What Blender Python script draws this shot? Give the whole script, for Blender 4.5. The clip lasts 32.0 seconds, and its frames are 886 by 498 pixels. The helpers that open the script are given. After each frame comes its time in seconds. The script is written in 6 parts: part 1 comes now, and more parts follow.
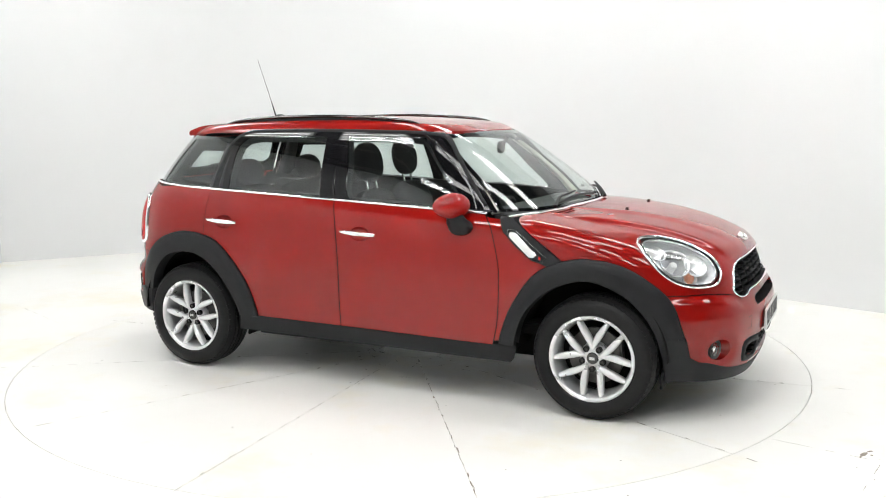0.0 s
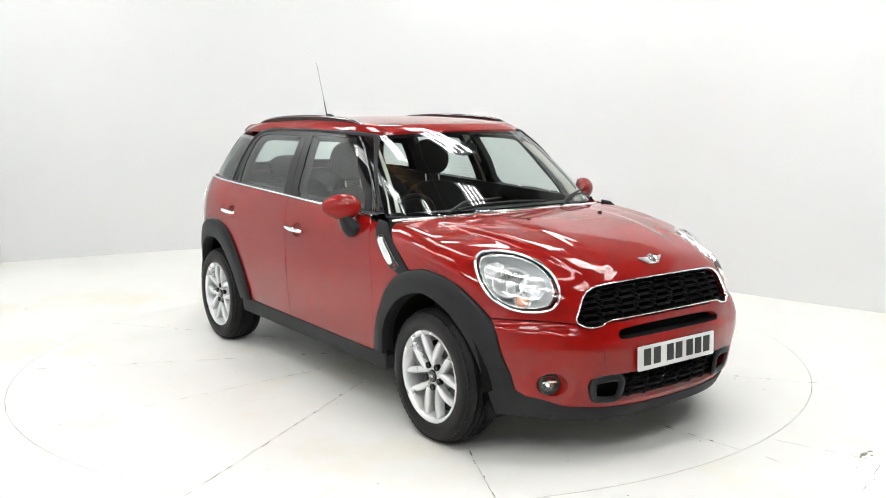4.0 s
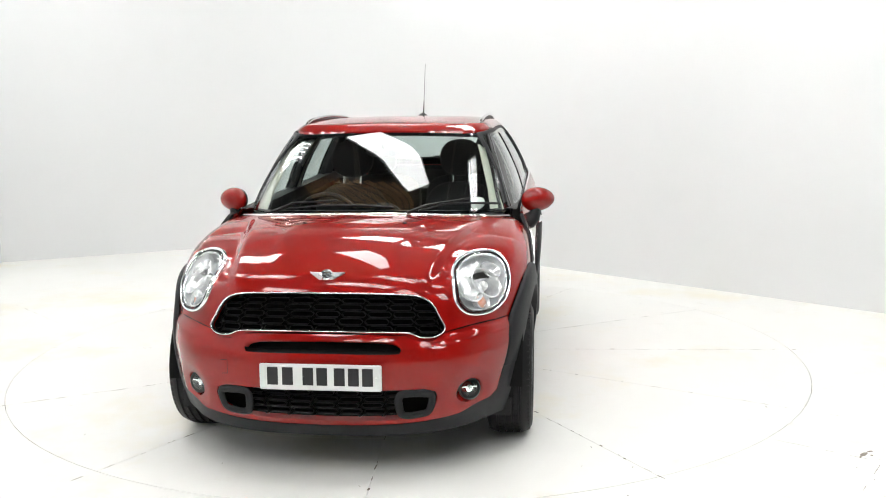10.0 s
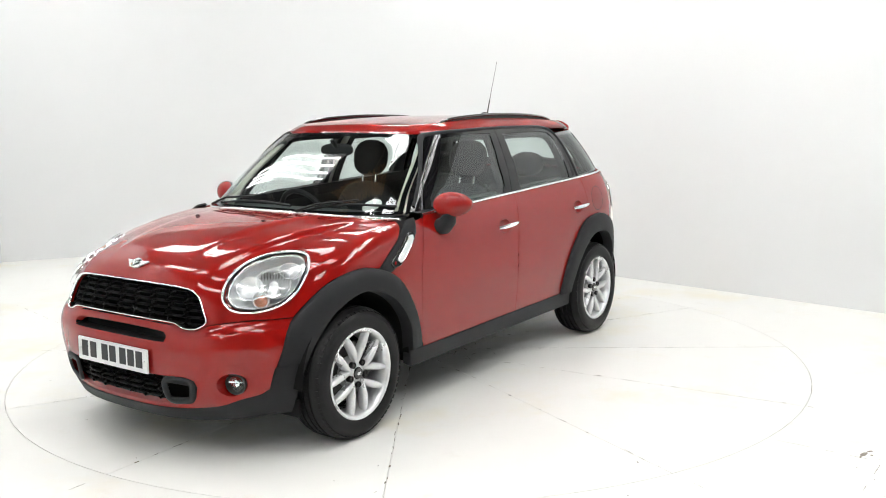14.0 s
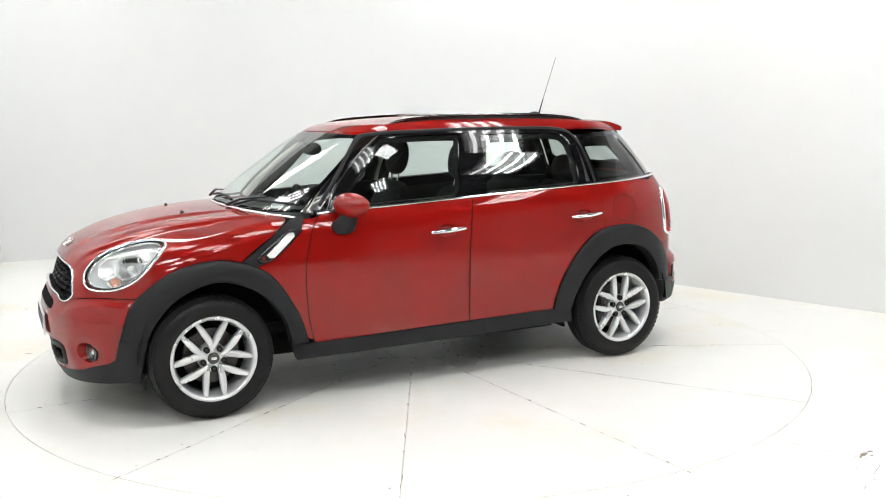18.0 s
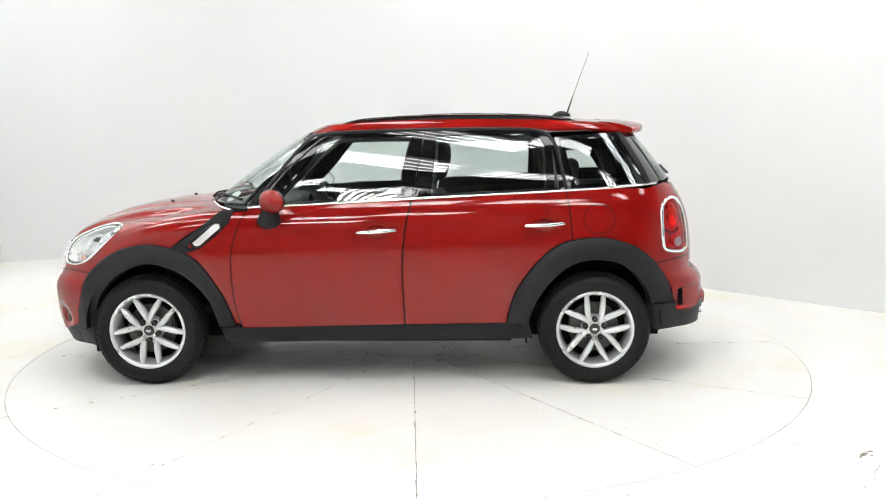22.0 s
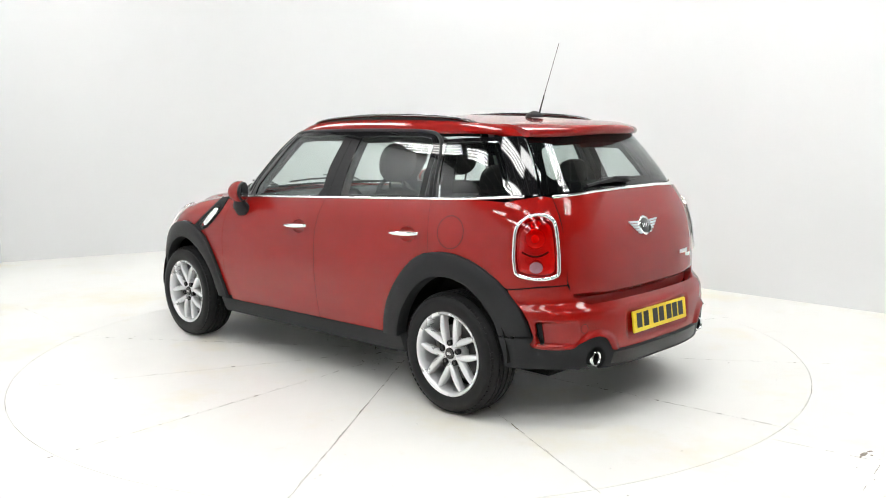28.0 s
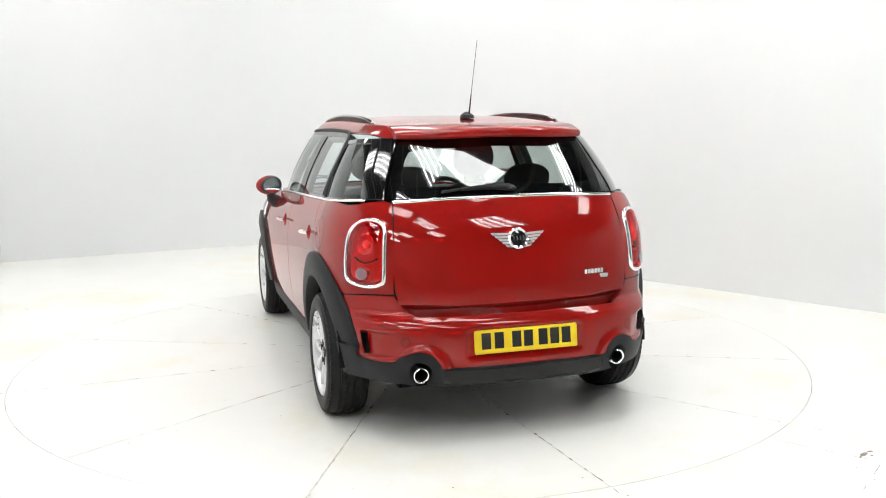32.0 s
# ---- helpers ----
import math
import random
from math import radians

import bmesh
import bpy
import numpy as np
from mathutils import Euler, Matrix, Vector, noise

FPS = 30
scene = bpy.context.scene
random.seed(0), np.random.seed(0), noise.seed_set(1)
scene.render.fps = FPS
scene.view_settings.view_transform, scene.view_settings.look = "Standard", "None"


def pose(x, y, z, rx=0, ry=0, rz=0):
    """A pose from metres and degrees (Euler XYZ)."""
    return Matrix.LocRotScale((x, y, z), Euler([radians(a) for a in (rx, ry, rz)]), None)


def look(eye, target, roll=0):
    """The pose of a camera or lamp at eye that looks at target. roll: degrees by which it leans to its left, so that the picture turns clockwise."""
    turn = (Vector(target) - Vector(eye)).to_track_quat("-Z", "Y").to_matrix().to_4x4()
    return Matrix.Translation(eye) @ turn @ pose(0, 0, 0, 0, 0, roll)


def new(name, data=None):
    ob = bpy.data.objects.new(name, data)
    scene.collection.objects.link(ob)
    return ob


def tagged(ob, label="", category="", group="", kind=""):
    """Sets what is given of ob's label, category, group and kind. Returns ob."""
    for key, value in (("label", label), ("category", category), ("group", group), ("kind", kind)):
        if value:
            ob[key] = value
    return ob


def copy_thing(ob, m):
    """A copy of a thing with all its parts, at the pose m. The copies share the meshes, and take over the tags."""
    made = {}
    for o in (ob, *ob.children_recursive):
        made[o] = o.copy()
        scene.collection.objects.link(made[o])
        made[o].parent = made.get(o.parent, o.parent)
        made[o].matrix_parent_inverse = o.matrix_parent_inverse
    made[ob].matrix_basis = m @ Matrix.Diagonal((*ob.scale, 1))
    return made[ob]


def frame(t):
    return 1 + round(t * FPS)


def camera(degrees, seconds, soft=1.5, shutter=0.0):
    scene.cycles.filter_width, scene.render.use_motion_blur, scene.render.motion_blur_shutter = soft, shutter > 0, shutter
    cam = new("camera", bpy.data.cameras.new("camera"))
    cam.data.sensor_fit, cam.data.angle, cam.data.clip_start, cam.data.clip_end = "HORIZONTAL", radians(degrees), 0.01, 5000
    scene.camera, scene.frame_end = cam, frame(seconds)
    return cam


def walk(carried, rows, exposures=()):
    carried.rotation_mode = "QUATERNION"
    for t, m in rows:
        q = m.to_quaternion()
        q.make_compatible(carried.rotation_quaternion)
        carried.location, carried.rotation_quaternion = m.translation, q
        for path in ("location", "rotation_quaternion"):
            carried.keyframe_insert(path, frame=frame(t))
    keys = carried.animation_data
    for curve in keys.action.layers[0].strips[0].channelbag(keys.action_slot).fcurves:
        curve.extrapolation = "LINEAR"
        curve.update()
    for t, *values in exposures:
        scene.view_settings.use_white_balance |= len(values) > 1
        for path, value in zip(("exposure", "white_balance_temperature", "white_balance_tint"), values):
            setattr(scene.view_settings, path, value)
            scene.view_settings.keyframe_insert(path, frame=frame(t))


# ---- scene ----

# ================= camera, world, light =================
cam = camera(51.95, 32.0, 1.0)
EYE = Vector((0.0, -5.9413, 1.5532))
AIM = EYE + Vector((0.033944, 0.988655, -0.146316))
walk(cam, [(0.0, look(EYE, AIM, -0.63)), (32.0, look(EYE, AIM, -0.63))], exposures=[(0.0, -0.02), (32.0, -0.02)])

world = bpy.data.worlds.new("world")
scene.world = world
world.use_nodes = True
world.node_tree.nodes["Background"].inputs[0].default_value = (0.9, 0.95, 1.0, 1)
world.node_tree.nodes["Background"].inputs[1].default_value = 0.3


def heading(t):
    """Turn of the table at t seconds, degrees."""
    return -27.90 - 7.0838 * t


def node(nt, kind, **inputs):
    n = nt.nodes.new(kind)
    for k, v in inputs.items():
        n.inputs[k.replace("_", " ")].default_value = v
    return n


def mat(name, color, rough=0.5, metal=0.0, coat=0.0, coat_rough=0.03, vary=0.06, scale=6.0, grain=0.02, grain_scale=220.0,
        trans=0.0, ior=1.45, emit=0.0, rough_vary=0.06, spec=0.5):
    """Principled material with colour and roughness varied at two scales and a fine bump."""
    m = bpy.data.materials.new(name)
    m.use_nodes = True
    nt = m.node_tree
    b = nt.nodes["Principled BSDF"]
    b.inputs["Metallic"].default_value = metal
    b.inputs["Coat Weight"].default_value = coat
    b.inputs["Coat Roughness"].default_value = coat_rough
    b.inputs["Transmission Weight"].default_value = trans
    b.inputs["IOR"].default_value = ior
    b.inputs["Specular IOR Level"].default_value = spec
    tc = nt.nodes.new("ShaderNodeTexCoord")
    big = node(nt, "ShaderNodeTexNoise", Scale=scale, Detail=5.0, Roughness=0.6)
    fine = node(nt, "ShaderNodeTexNoise", Scale=grain_scale, Detail=2.0)
    nt.links.new(tc.outputs["Object"], big.inputs["Vector"])
    nt.links.new(tc.outputs["Object"], fine.inputs["Vector"])
    ramp = node(nt, "ShaderNodeMapRange", From_Min=0.3, From_Max=0.7, To_Min=1.0 - vary, To_Max=1.0 + vary)
    nt.links.new(big.outputs["Fac"], ramp.inputs["Value"])
    mix = nt.nodes.new("ShaderNodeMix")
    mix.data_type, mix.blend_type = "RGBA", "MULTIPLY"
    mix.inputs[0].default_value = 1.0
    mix.inputs[6].default_value = (*color, 1)
    nt.links.new(ramp.outputs[0], mix.inputs[7])
    nt.links.new(mix.outputs[2], b.inputs["Base Color"])
    rr = node(nt, "ShaderNodeMapRange", From_Min=0.3, From_Max=0.7, To_Min=max(rough - rough_vary * rough, 0.0), To_Max=rough + rough_vary * rough)
    nt.links.new(big.outputs["Fac"], rr.inputs["Value"])
    nt.links.new(rr.outputs[0], b.inputs["Roughness"])
    if grain > 0:
        bump = node(nt, "ShaderNodeBump", Strength=grain, Distance=0.002)
        nt.links.new(fine.outputs["Fac"], bump.inputs["Height"])
        nt.links.new(bump.outputs[0], b.inputs["Normal"])
    if emit:
        b.inputs["Emission Color"].default_value = (*color, 1)
        b.inputs["Emission Strength"].default_value = emit
    return m


# ================= materials =================
PAINT = mat("red paint", (0.240, 0.0026, 0.0012), 0.45, 0.0, 0.92, 0.0, 0.02, 9.0, 0.0, spec=0.05)
FLOOR_M = mat("white floor paint", (0.84, 0.84, 0.81), 0.38, vary=0.03, scale=1.1, grain=0.05, grain_scale=60)


def stain(m, color, scale, lo, hi, most):
    """Broad faint patches of another colour over a material's own."""
    nt = m.node_tree
    b = nt.nodes["Principled BSDF"]
    old = b.inputs["Base Color"].links[0].from_socket
    tc = nt.nodes.new("ShaderNodeTexCoord")
    n = node(nt, "ShaderNodeTexNoise", Scale=scale, Detail=6.0, Roughness=0.65)
    nt.links.new(tc.outputs["Object"], n.inputs["Vector"])
    r = node(nt, "ShaderNodeMapRange", From_Min=lo, From_Max=hi, To_Min=0.0, To_Max=most)
    nt.links.new(n.outputs["Fac"], r.inputs["Value"])
    mx = nt.nodes.new("ShaderNodeMix")
    mx.data_type = "RGBA"
    nt.links.new(r.outputs[0], mx.inputs[0])
    nt.links.new(old, mx.inputs[6])
    mx.inputs[7].default_value = (*color, 1)
    nt.links.new(mx.outputs[2], b.inputs["Base Color"])


stain(FLOOR_M, (0.80, 0.74, 0.56), 0.9, 0.52, 0.70, 0.60)
stain(FLOOR_M, (0.66, 0.62, 0.52), 5.0, 0.62, 0.80, 0.30)
WALL_M = mat("white wall paint", (0.715, 0.725, 0.73), 0.75, vary=0.012, scale=0.7, grain=0.03, grain_scale=90)
HALL_M = mat("dark hall wall", (0.19, 0.187, 0.178), 0.7, vary=0.2, scale=1.0)
ROOF_M = mat("dark roof sheet", (0.045, 0.044, 0.042), 0.6, vary=0.2, scale=1.5)
BEAM_M = mat("brown timber", (0.52, 0.31, 0.15), 0.6, vary=0.25, scale=4.0)
LIGHT_M = mat("tube light", (1.0, 0.998, 0.985), 0.5, emit=23.0, grain=0)
PANEL_M = mat("light panel", (1.0, 0.998, 0.99), 0.5, emit=10.0, grain=0)
CRACK_M = mat("dark dirt", (0.23, 0.205, 0.17), 0.8, vary=0.5, scale=30)
TRIM = mat("grey black plastic", (0.017, 0.0175, 0.019), 0.5, spec=0.22, vary=0.10, scale=12, grain=0.12, grain_scale=700)
BLACK = mat("black plastic", (0.007, 0.007, 0.008), 0.45, spec=0.3, vary=0.1, grain=0.05)
BORDER = mat("black glass border", (0.004, 0.004, 0.0045), 0.6, spec=0.0, vary=0.1, grain=0)
SATIN = mat("polished black", (0.006, 0.006, 0.007), 0.015, spec=0.38, vary=0.05, grain=0)
GRILLE_M = mat("grille black", (0.008, 0.008, 0.009), 0.42, spec=0.35, vary=0.05, grain=0)
PIANO = mat("gloss black", (0.004, 0.004, 0.005), 0.08, coat=1.0, vary=0.0, grain=0)
DARK = mat("dark underside", (0.005, 0.005, 0.005), 0.85, spec=0.2, vary=0.2)
CHROME = mat("chrome", (0.93, 0.94, 0.95), 0.09, 1.0, vary=0.02, grain=0)
SILVER = mat("silver wheel paint", (0.70, 0.71, 0.72), 0.28, 0.55, 0.7, vary=0.03, grain=0.01)
RUBBER = mat("tyre rubber", (0.010, 0.010, 0.0105), 0.48, spec=0.22, vary=0.15, scale=20, grain=0.08, grain_scale=400)
STEEL = mat("brake steel", (0.10, 0.098, 0.095), 0.42, 0.9, vary=0.15, scale=25)
SEAT_M = mat("dark seat cloth", (0.016, 0.016, 0.018), 0.85, vary=0.15, scale=30, grain=0.15, grain_scale=900)
DASH_M = mat("dark dashboard", (0.020, 0.021, 0.023), 0.6, vary=0.1)
LINER = mat("pale headlining", (0.52, 0.51, 0.44), 0.9, vary=0.04, grain=0.05)
WHITE_P = mat("white plate", (0.74, 0.75, 0.74), 0.3, vary=0.02, grain=0)
YELLOW_P = mat("yellow plate", (0.78, 0.56, 0.02), 0.3, vary=0.02, grain=0)
INK = mat("black ink", (0.012, 0.012, 0.014), 0.4, grain=0)
RED_LENS = mat("red lens", (0.50, 0.005, 0.006), 0.08, coat=1.0, vary=0.45, scale=26, grain=0.0)
PALE_LENS = mat("pale lens", (0.24, 0.12, 0.15), 0.10, coat=1.0, vary=0.1, scale=40, grain=0.0)
AMBER = mat("amber bulb", (0.80, 0.33, 0.20), 0.15, coat=1.0, grain=0)
REFLECT = mat("lamp reflector", (0.90, 0.91, 0.92), 0.12, 0.55, vary=0.04, grain=0)
LAMP_BOWL = mat("grey lamp bowl", (0.78, 0.79, 0.80), 0.30, 0.15, vary=0.05, grain=0)


def glass(name, color, clear):
    """Thin tinted pane: a mirror-like surface over a tinted see-through layer."""
    m = bpy.data.materials.new(name)
    m.use_nodes = True
    nt = m.node_tree
    nt.nodes.remove(nt.nodes["Principled BSDF"])
    out = nt.nodes["Material Output"]
    t = node(nt, "ShaderNodeBsdfTransparent", Color=(*color, 1))
    g = node(nt, "ShaderNodeBsdfGlossy", Color=(0.95, 0.97, 0.97, 1), Roughness=0.0)
    f = node(nt, "ShaderNodeLayerWeight", Blend=0.5)
    p5 = nt.nodes.new("ShaderNodeMath")
    p5.operation = "POWER"
    p5.inputs[1].default_value = 5.0
    k = node(nt, "ShaderNodeMapRange", To_Min=clear, To_Max=1.0)
    mx = nt.nodes.new("ShaderNodeMixShader")
    nt.links.new(f.outputs["Facing"], p5.inputs[0])
    nt.links.new(p5.outputs[0], k.inputs["Value"])
    nt.links.new(k.outputs[0], mx.inputs[0])
    nt.links.new(t.outputs[0], mx.inputs[1])
    nt.links.new(g.outputs[0], mx.inputs[2])
    nt.links.new(mx.outputs[0], out.inputs["Surface"])
    return m


GLASS = glass("window glass", (0.86, 0.92, 0.90), 0.085)
DARKGLASS = glass("tinted rear glass", (0.80, 0.86, 0.84), 0.085)
REARGLASS = glass("dark rear glass", (0.66, 0.72, 0.70), 0.085)
RED_GLASS = glass("red lens glass", (0.88, 0.010, 0.009), 0.045)
CLEAR = glass("clear lamp glass", (0.97, 0.98, 0.98), 0.09)


# ================= helpers for meshes =================
def link(name, me, material, parent=None, label="", smooth=True):
    ob = new(name, me)
    if material is not None:
        me.materials.append(material)
    if smooth:
        for p in me.polygons:
            p.use_smooth = True
    ob.parent = parent
    if label:
        tagged(ob, label)
    return ob


def part(name, bm, material, parent=None, label="", smooth=True, split=None):
    me = bpy.data.meshes.new(name)
    bmesh.ops.recalc_face_normals(bm, faces=bm.faces)
    bm.to_mesh(me)
    bm.free()
    ob = link(name, me, material, parent, label, smooth)
    if smooth:
        me.set_sharp_from_angle(angle=radians(split or 38))
    return ob


def box(bm, c, s, bevel=0.0, m=None):
    r = bmesh.ops.create_cube(bm, size=1.0)
    bmesh.ops.scale(bm, vec=s, verts=r["verts"])
    if bevel:
        ed = list({e for v in r["verts"] for e in v.link_edges})
        q = bmesh.ops.bevel(bm, geom=ed, offset=bevel, segments=2, affect="EDGES")
        vs = {v for f in q["faces"] for v in f.verts}
        vs |= {v for v in r["verts"] if v.is_valid}
        seen, todo = set(vs), list(vs)
        while todo:
            v = todo.pop()
            for e in v.link_edges:
                o = e.other_vert(v)
                if o not in seen:
                    seen.add(o), todo.append(o)
        vs = list(seen)
    else:
        vs = r["verts"]
    bmesh.ops.transform(bm, matrix=Matrix.Translation(c) @ (m or Matrix()), verts=vs)
    return vs


def lathe(bm, prof, n=48, axis="y", a0=0.0, a1=2 * math.pi, c=(0, 0, 0)):
    """Turn a profile of (offset along the axis, radius) round the axis."""
    closed = abs(a1 - a0 - 2 * math.pi) < 1e-6
    rings = []
    for i in range(n if closed else n + 1):
        a = a0 + (a1 - a0) * i / n
        ca, sa = math.cos(a), math.sin(a)
        ring = []
        for o, r in prof:
            v = {"y": (r * ca, o, r * sa), "x": (o, r * ca, r * sa), "z": (r * ca, r * sa, o)}[axis]
            ring.append(bm.verts.new((v[0] + c[0], v[1] + c[1], v[2] + c[2])))
        rings.append(ring)
    m = len(rings)
    for i in range(m if closed else m - 1):
        a, b = rings[i], rings[(i + 1) % m]
        for j in range(len(prof) - 1):
            bm.faces.new((a[j], a[j + 1], b[j + 1], b[j]))


def tube(bm, pts, r, n=8, cap=True, squash=1.0):
    """A round rod along points; r is a number or one radius a point."""
    pts = [Vector(p) for p in pts]
    rs = [float(q) for q in r] if isinstance(r, (list, tuple)) else [float(r)] * len(pts)
    prev, rings = None, []
    for i, p in enumerate(pts):
        d = (pts[min(i + 1, len(pts) - 1)] - pts[max(i - 1, 0)]).normalized()
        ref = Vector((0, 0, 1)) if abs(d.z) < 0.9 else Vector((1, 0, 0))
        u = d.cross(ref).normalized() if prev is None else (prev - d * prev.dot(d)).normalized()
        prev = u
        w = d.cross(u)
        rings.append([bm.verts.new(p + rs[i] * (math.cos(2 * math.pi * k / n) * u + squash * math.sin(2 * math.pi * k / n) * w)) for k in range(n)])
    for a, b in zip(rings, rings[1:]):
        for k in range(n):
            bm.faces.new((a[k], a[(k + 1) % n], b[(k + 1) % n], b[k]))
    if cap:
        bm.faces.new(rings[0][::-1]), bm.faces.new(rings[-1])


def curve(xs, ys):
    """Smooth interpolation (natural cubic spline) through a short table, straight beyond its ends."""
    xs, ys = np.array(xs, float), np.array(ys, float)
    if xs[0] > xs[-1]:
        xs, ys = xs[::-1], ys[::-1]
    n, h = len(xs), np.diff(xs)
    A, r = np.zeros((n, n)), np.zeros(n)
    A[0, 0] = A[-1, -1] = 1.0
    for i in range(1, n - 1):
        A[i, i - 1:i + 2] = h[i - 1], 2 * (h[i - 1] + h[i]), h[i]
        r[i] = 6 * ((ys[i + 1] - ys[i]) / h[i] - (ys[i] - ys[i - 1]) / h[i - 1])
    m = np.linalg.solve(A, r)
    d0 = (ys[1] - ys[0]) / h[0] - h[0] * m[1] / 6
    d1 = (ys[-1] - ys[-2]) / h[-1] + h[-1] * m[-2] / 6

    def f(x):
        x = np.asarray(x, float)
        xc = np.clip(x, xs[0], xs[-1])
        i = np.clip(np.searchsorted(xs, xc) - 1, 0, n - 2)
        k = h[i]
        a, b = (xs[i + 1] - xc) / k, (xc - xs[i]) / k
        y = a * ys[i] + b * ys[i + 1] + ((a**3 - a) * m[i] + (b**3 - b) * m[i + 1]) * k * k / 6
        return y + np.where(x < xs[0], (x - xs[0]) * d0, 0) + np.where(x > xs[-1], (x - xs[-1]) * d1, 0)
    return f


# ================= the studio =================
def plate(name, pts, z0, z1, material, label="", kind="structure", category=""):
    bm = bmesh.new()
    lo = [bm.verts.new((x, y, z0)) for x, y in pts]
    hi = [bm.verts.new((x, y, z1)) for x, y in pts]
    n = len(pts)
    for i in range(n):
        bm.faces.new((lo[i], lo[(i + 1) % n], hi[(i + 1) % n], hi[i]))
    bm.faces.new(hi), bm.faces.new(lo[::-1])
    ob = part(name, bm, material, smooth=False)
    return tagged(ob, label, category, kind=kind)


def floor_ring():
    """Floor with a round opening for the turntable."""
    bm = bmesh.new()
    n, r = 160, 2.4803
    a = [bm.verts.new((r * math.cos(2 * math.pi * i / n), r * math.sin(2 * math.pi * i / n), 0)) for i in range(n)]
    lowr = [bm.verts.new((v.co.x, v.co.y, -0.03)) for v in a]
    out = []
    for i in range(n):
        c, s = math.cos(2 * math.pi * i / n), math.sin(2 * math.pi * i / n)
        k = 12.0 / max(abs(c), abs(s))
        out.append(bm.verts.new((k * c, k * s, 0)))
    for i in range(n):
        j = (i + 1) % n
        bm.faces.new((a[i], out[i], out[j], a[j]))
        bm.faces.new((lowr[i], a[i], a[j], lowr[j]))
    return tagged(part("floor", bm, FLOOR_M, smooth=False), "white painted studio floor with faint stains", kind="structure")


floor_ring()
WALL_H = 4.6


def wall_strip(name, pts, label, material=None, z0=0.0, z1=WALL_H):
    """Upright wall along points, 0.12 m thick away from the room, between two heights."""
    bm = bmesh.new()
    prof = [(0.0, z0), (0.0, z1)]
    cols = []
    P = [Vector((x, y, 0)) for x, y in pts]
    for i, p in enumerate(P):
        d = (P[min(i + 1, len(P) - 1)] - P[max(i - 1, 0)]).normalized()
        nrm = Vector((-d.y, d.x, 0))
        cols.append(([bm.verts.new(p + nrm * o + Vector((0, 0, z))) for o, z in prof], [bm.verts.new(p - nrm * (0.12 - o) + Vector((0, 0, z))) for o, z in prof]))
    for (a, ab), (b, bb) in zip(cols, cols[1:]):
        for j in range(len(prof) - 1):
            bm.faces.new((a[j], b[j], b[j + 1], a[j + 1]))
            bm.faces.new((ab[j], ab[j + 1], bb[j + 1], bb[j]))
        bm.faces.new((a[-1], b[-1], bb[-1], ab[-1]))
    return tagged(part(name, bm, material or WALL_M), label, kind="structure")


def arc_corner(p0, pc, p1, r, n=16):
    """Points round a corner at pc, between lines to p0 and p1."""
    a, b, c = Vector(p0), Vector(p1), Vector(pc)
    u, w = (a - c).normalized(), (b - c).normalized()
    half = u.angle(w) / 2
    t = r / math.tan(half)
    o = c + (u + w).normalized() * (r / math.sin(half))
    s, e = c + u * t - o, c + w * t - o
    ang = s.angle(e)
    out = []
    for i in range(n + 1):
        k = i / n
        v = (s * math.sin((1 - k) * ang) + e * math.sin(k * ang)) / math.sin(ang)
        out.append(tuple(o + v))
    return out


corner = arc_corner((-4.52, 4.07), (-0.87, 5.60), (3.59, 0.70), 1.3)
right_end = (7.0, -2.80)
left_end = (-4.5, 4.08)
BACK_H = 3.4
back = [right_end, *[tuple(c) for c in corner[::-1]], left_end]
wall_strip("wall_back", back, "white painted studio backdrop wall with a rounded corner", z1=BACK_H)
wall_strip("wall_back_upper", back, "dark hall wall above the white backdrop", HALL_M, z0=BACK_H)
wall_strip("wall_left", [left_end, (-4.5, -9.5)], "white painted studio side wall")
wall_strip("wall_front", [(-4.5, -9.5), (8.6, -9.5)], "dark hall wall behind the camera", HALL_M)
wall_strip("wall_right", [(8.6, -9.5), (8.6, -2.8), right_end], "white painted studio side wall")
plate("ceiling", [(-10, -10), (10, -10), (10, 8), (-10, 8)], WALL_H, WALL_H + 0.15, ROOF_M, "dark corrugated hall roof over the studio")


def roof_battens():
    """Brown timber slats under part of the roof and dark purlins across it."""
    bm = bmesh.new()
    for i in range(13):
        box(bm, (-1.75 + 0.13 * i, -0.25 - 0.05 * i, 4.47), (0.07, 1.5, 0.05), 0.0, Matrix.Rotation(radians(28), 4, "Z"))
    tagged(part("trim_battens", bm, BEAM_M, smooth=False), "brown timber slats under the hall roof", kind="structure")
    bm = bmesh.new()
    for i in range(16):
        box(bm, (-6 + 0.85 * i, 0, 4.575), (0.07, 16, 0.05))
    tagged(part("trim_purlins", bm, HALL_M, smooth=False), "grey steel purlins under the hall roof", kind="structure")


roof_battens()


def tube_light(x, y, z, turn, n=4, length=1.5, gap=0.16):
    """A ceiling fitting with parallel fluorescent tubes."""
    root = new("ceiling_light")
    root.matrix_basis = pose(x, y, z, 0, 0, turn)
    tagged(root, "white ceiling fitting with four fluorescent tubes", "ceiling light", "fluorescent ceiling lights")
    bm = bmesh.new()
    box(bm, (0, 0, 0.05), (length + 0.1, gap * n + 0.06, 0.04), 0.008)
    part("frame", bm, WALL_M, root)
    for i in range(n):
        bm = bmesh.new()
        tube(bm, [(-length / 2, (i - (n - 1) / 2) * gap, 0), (length / 2, (i - (n - 1) / 2) * gap, 0)], 0.022, 8)
        part("tube", bm, LIGHT_M, root)
    return root


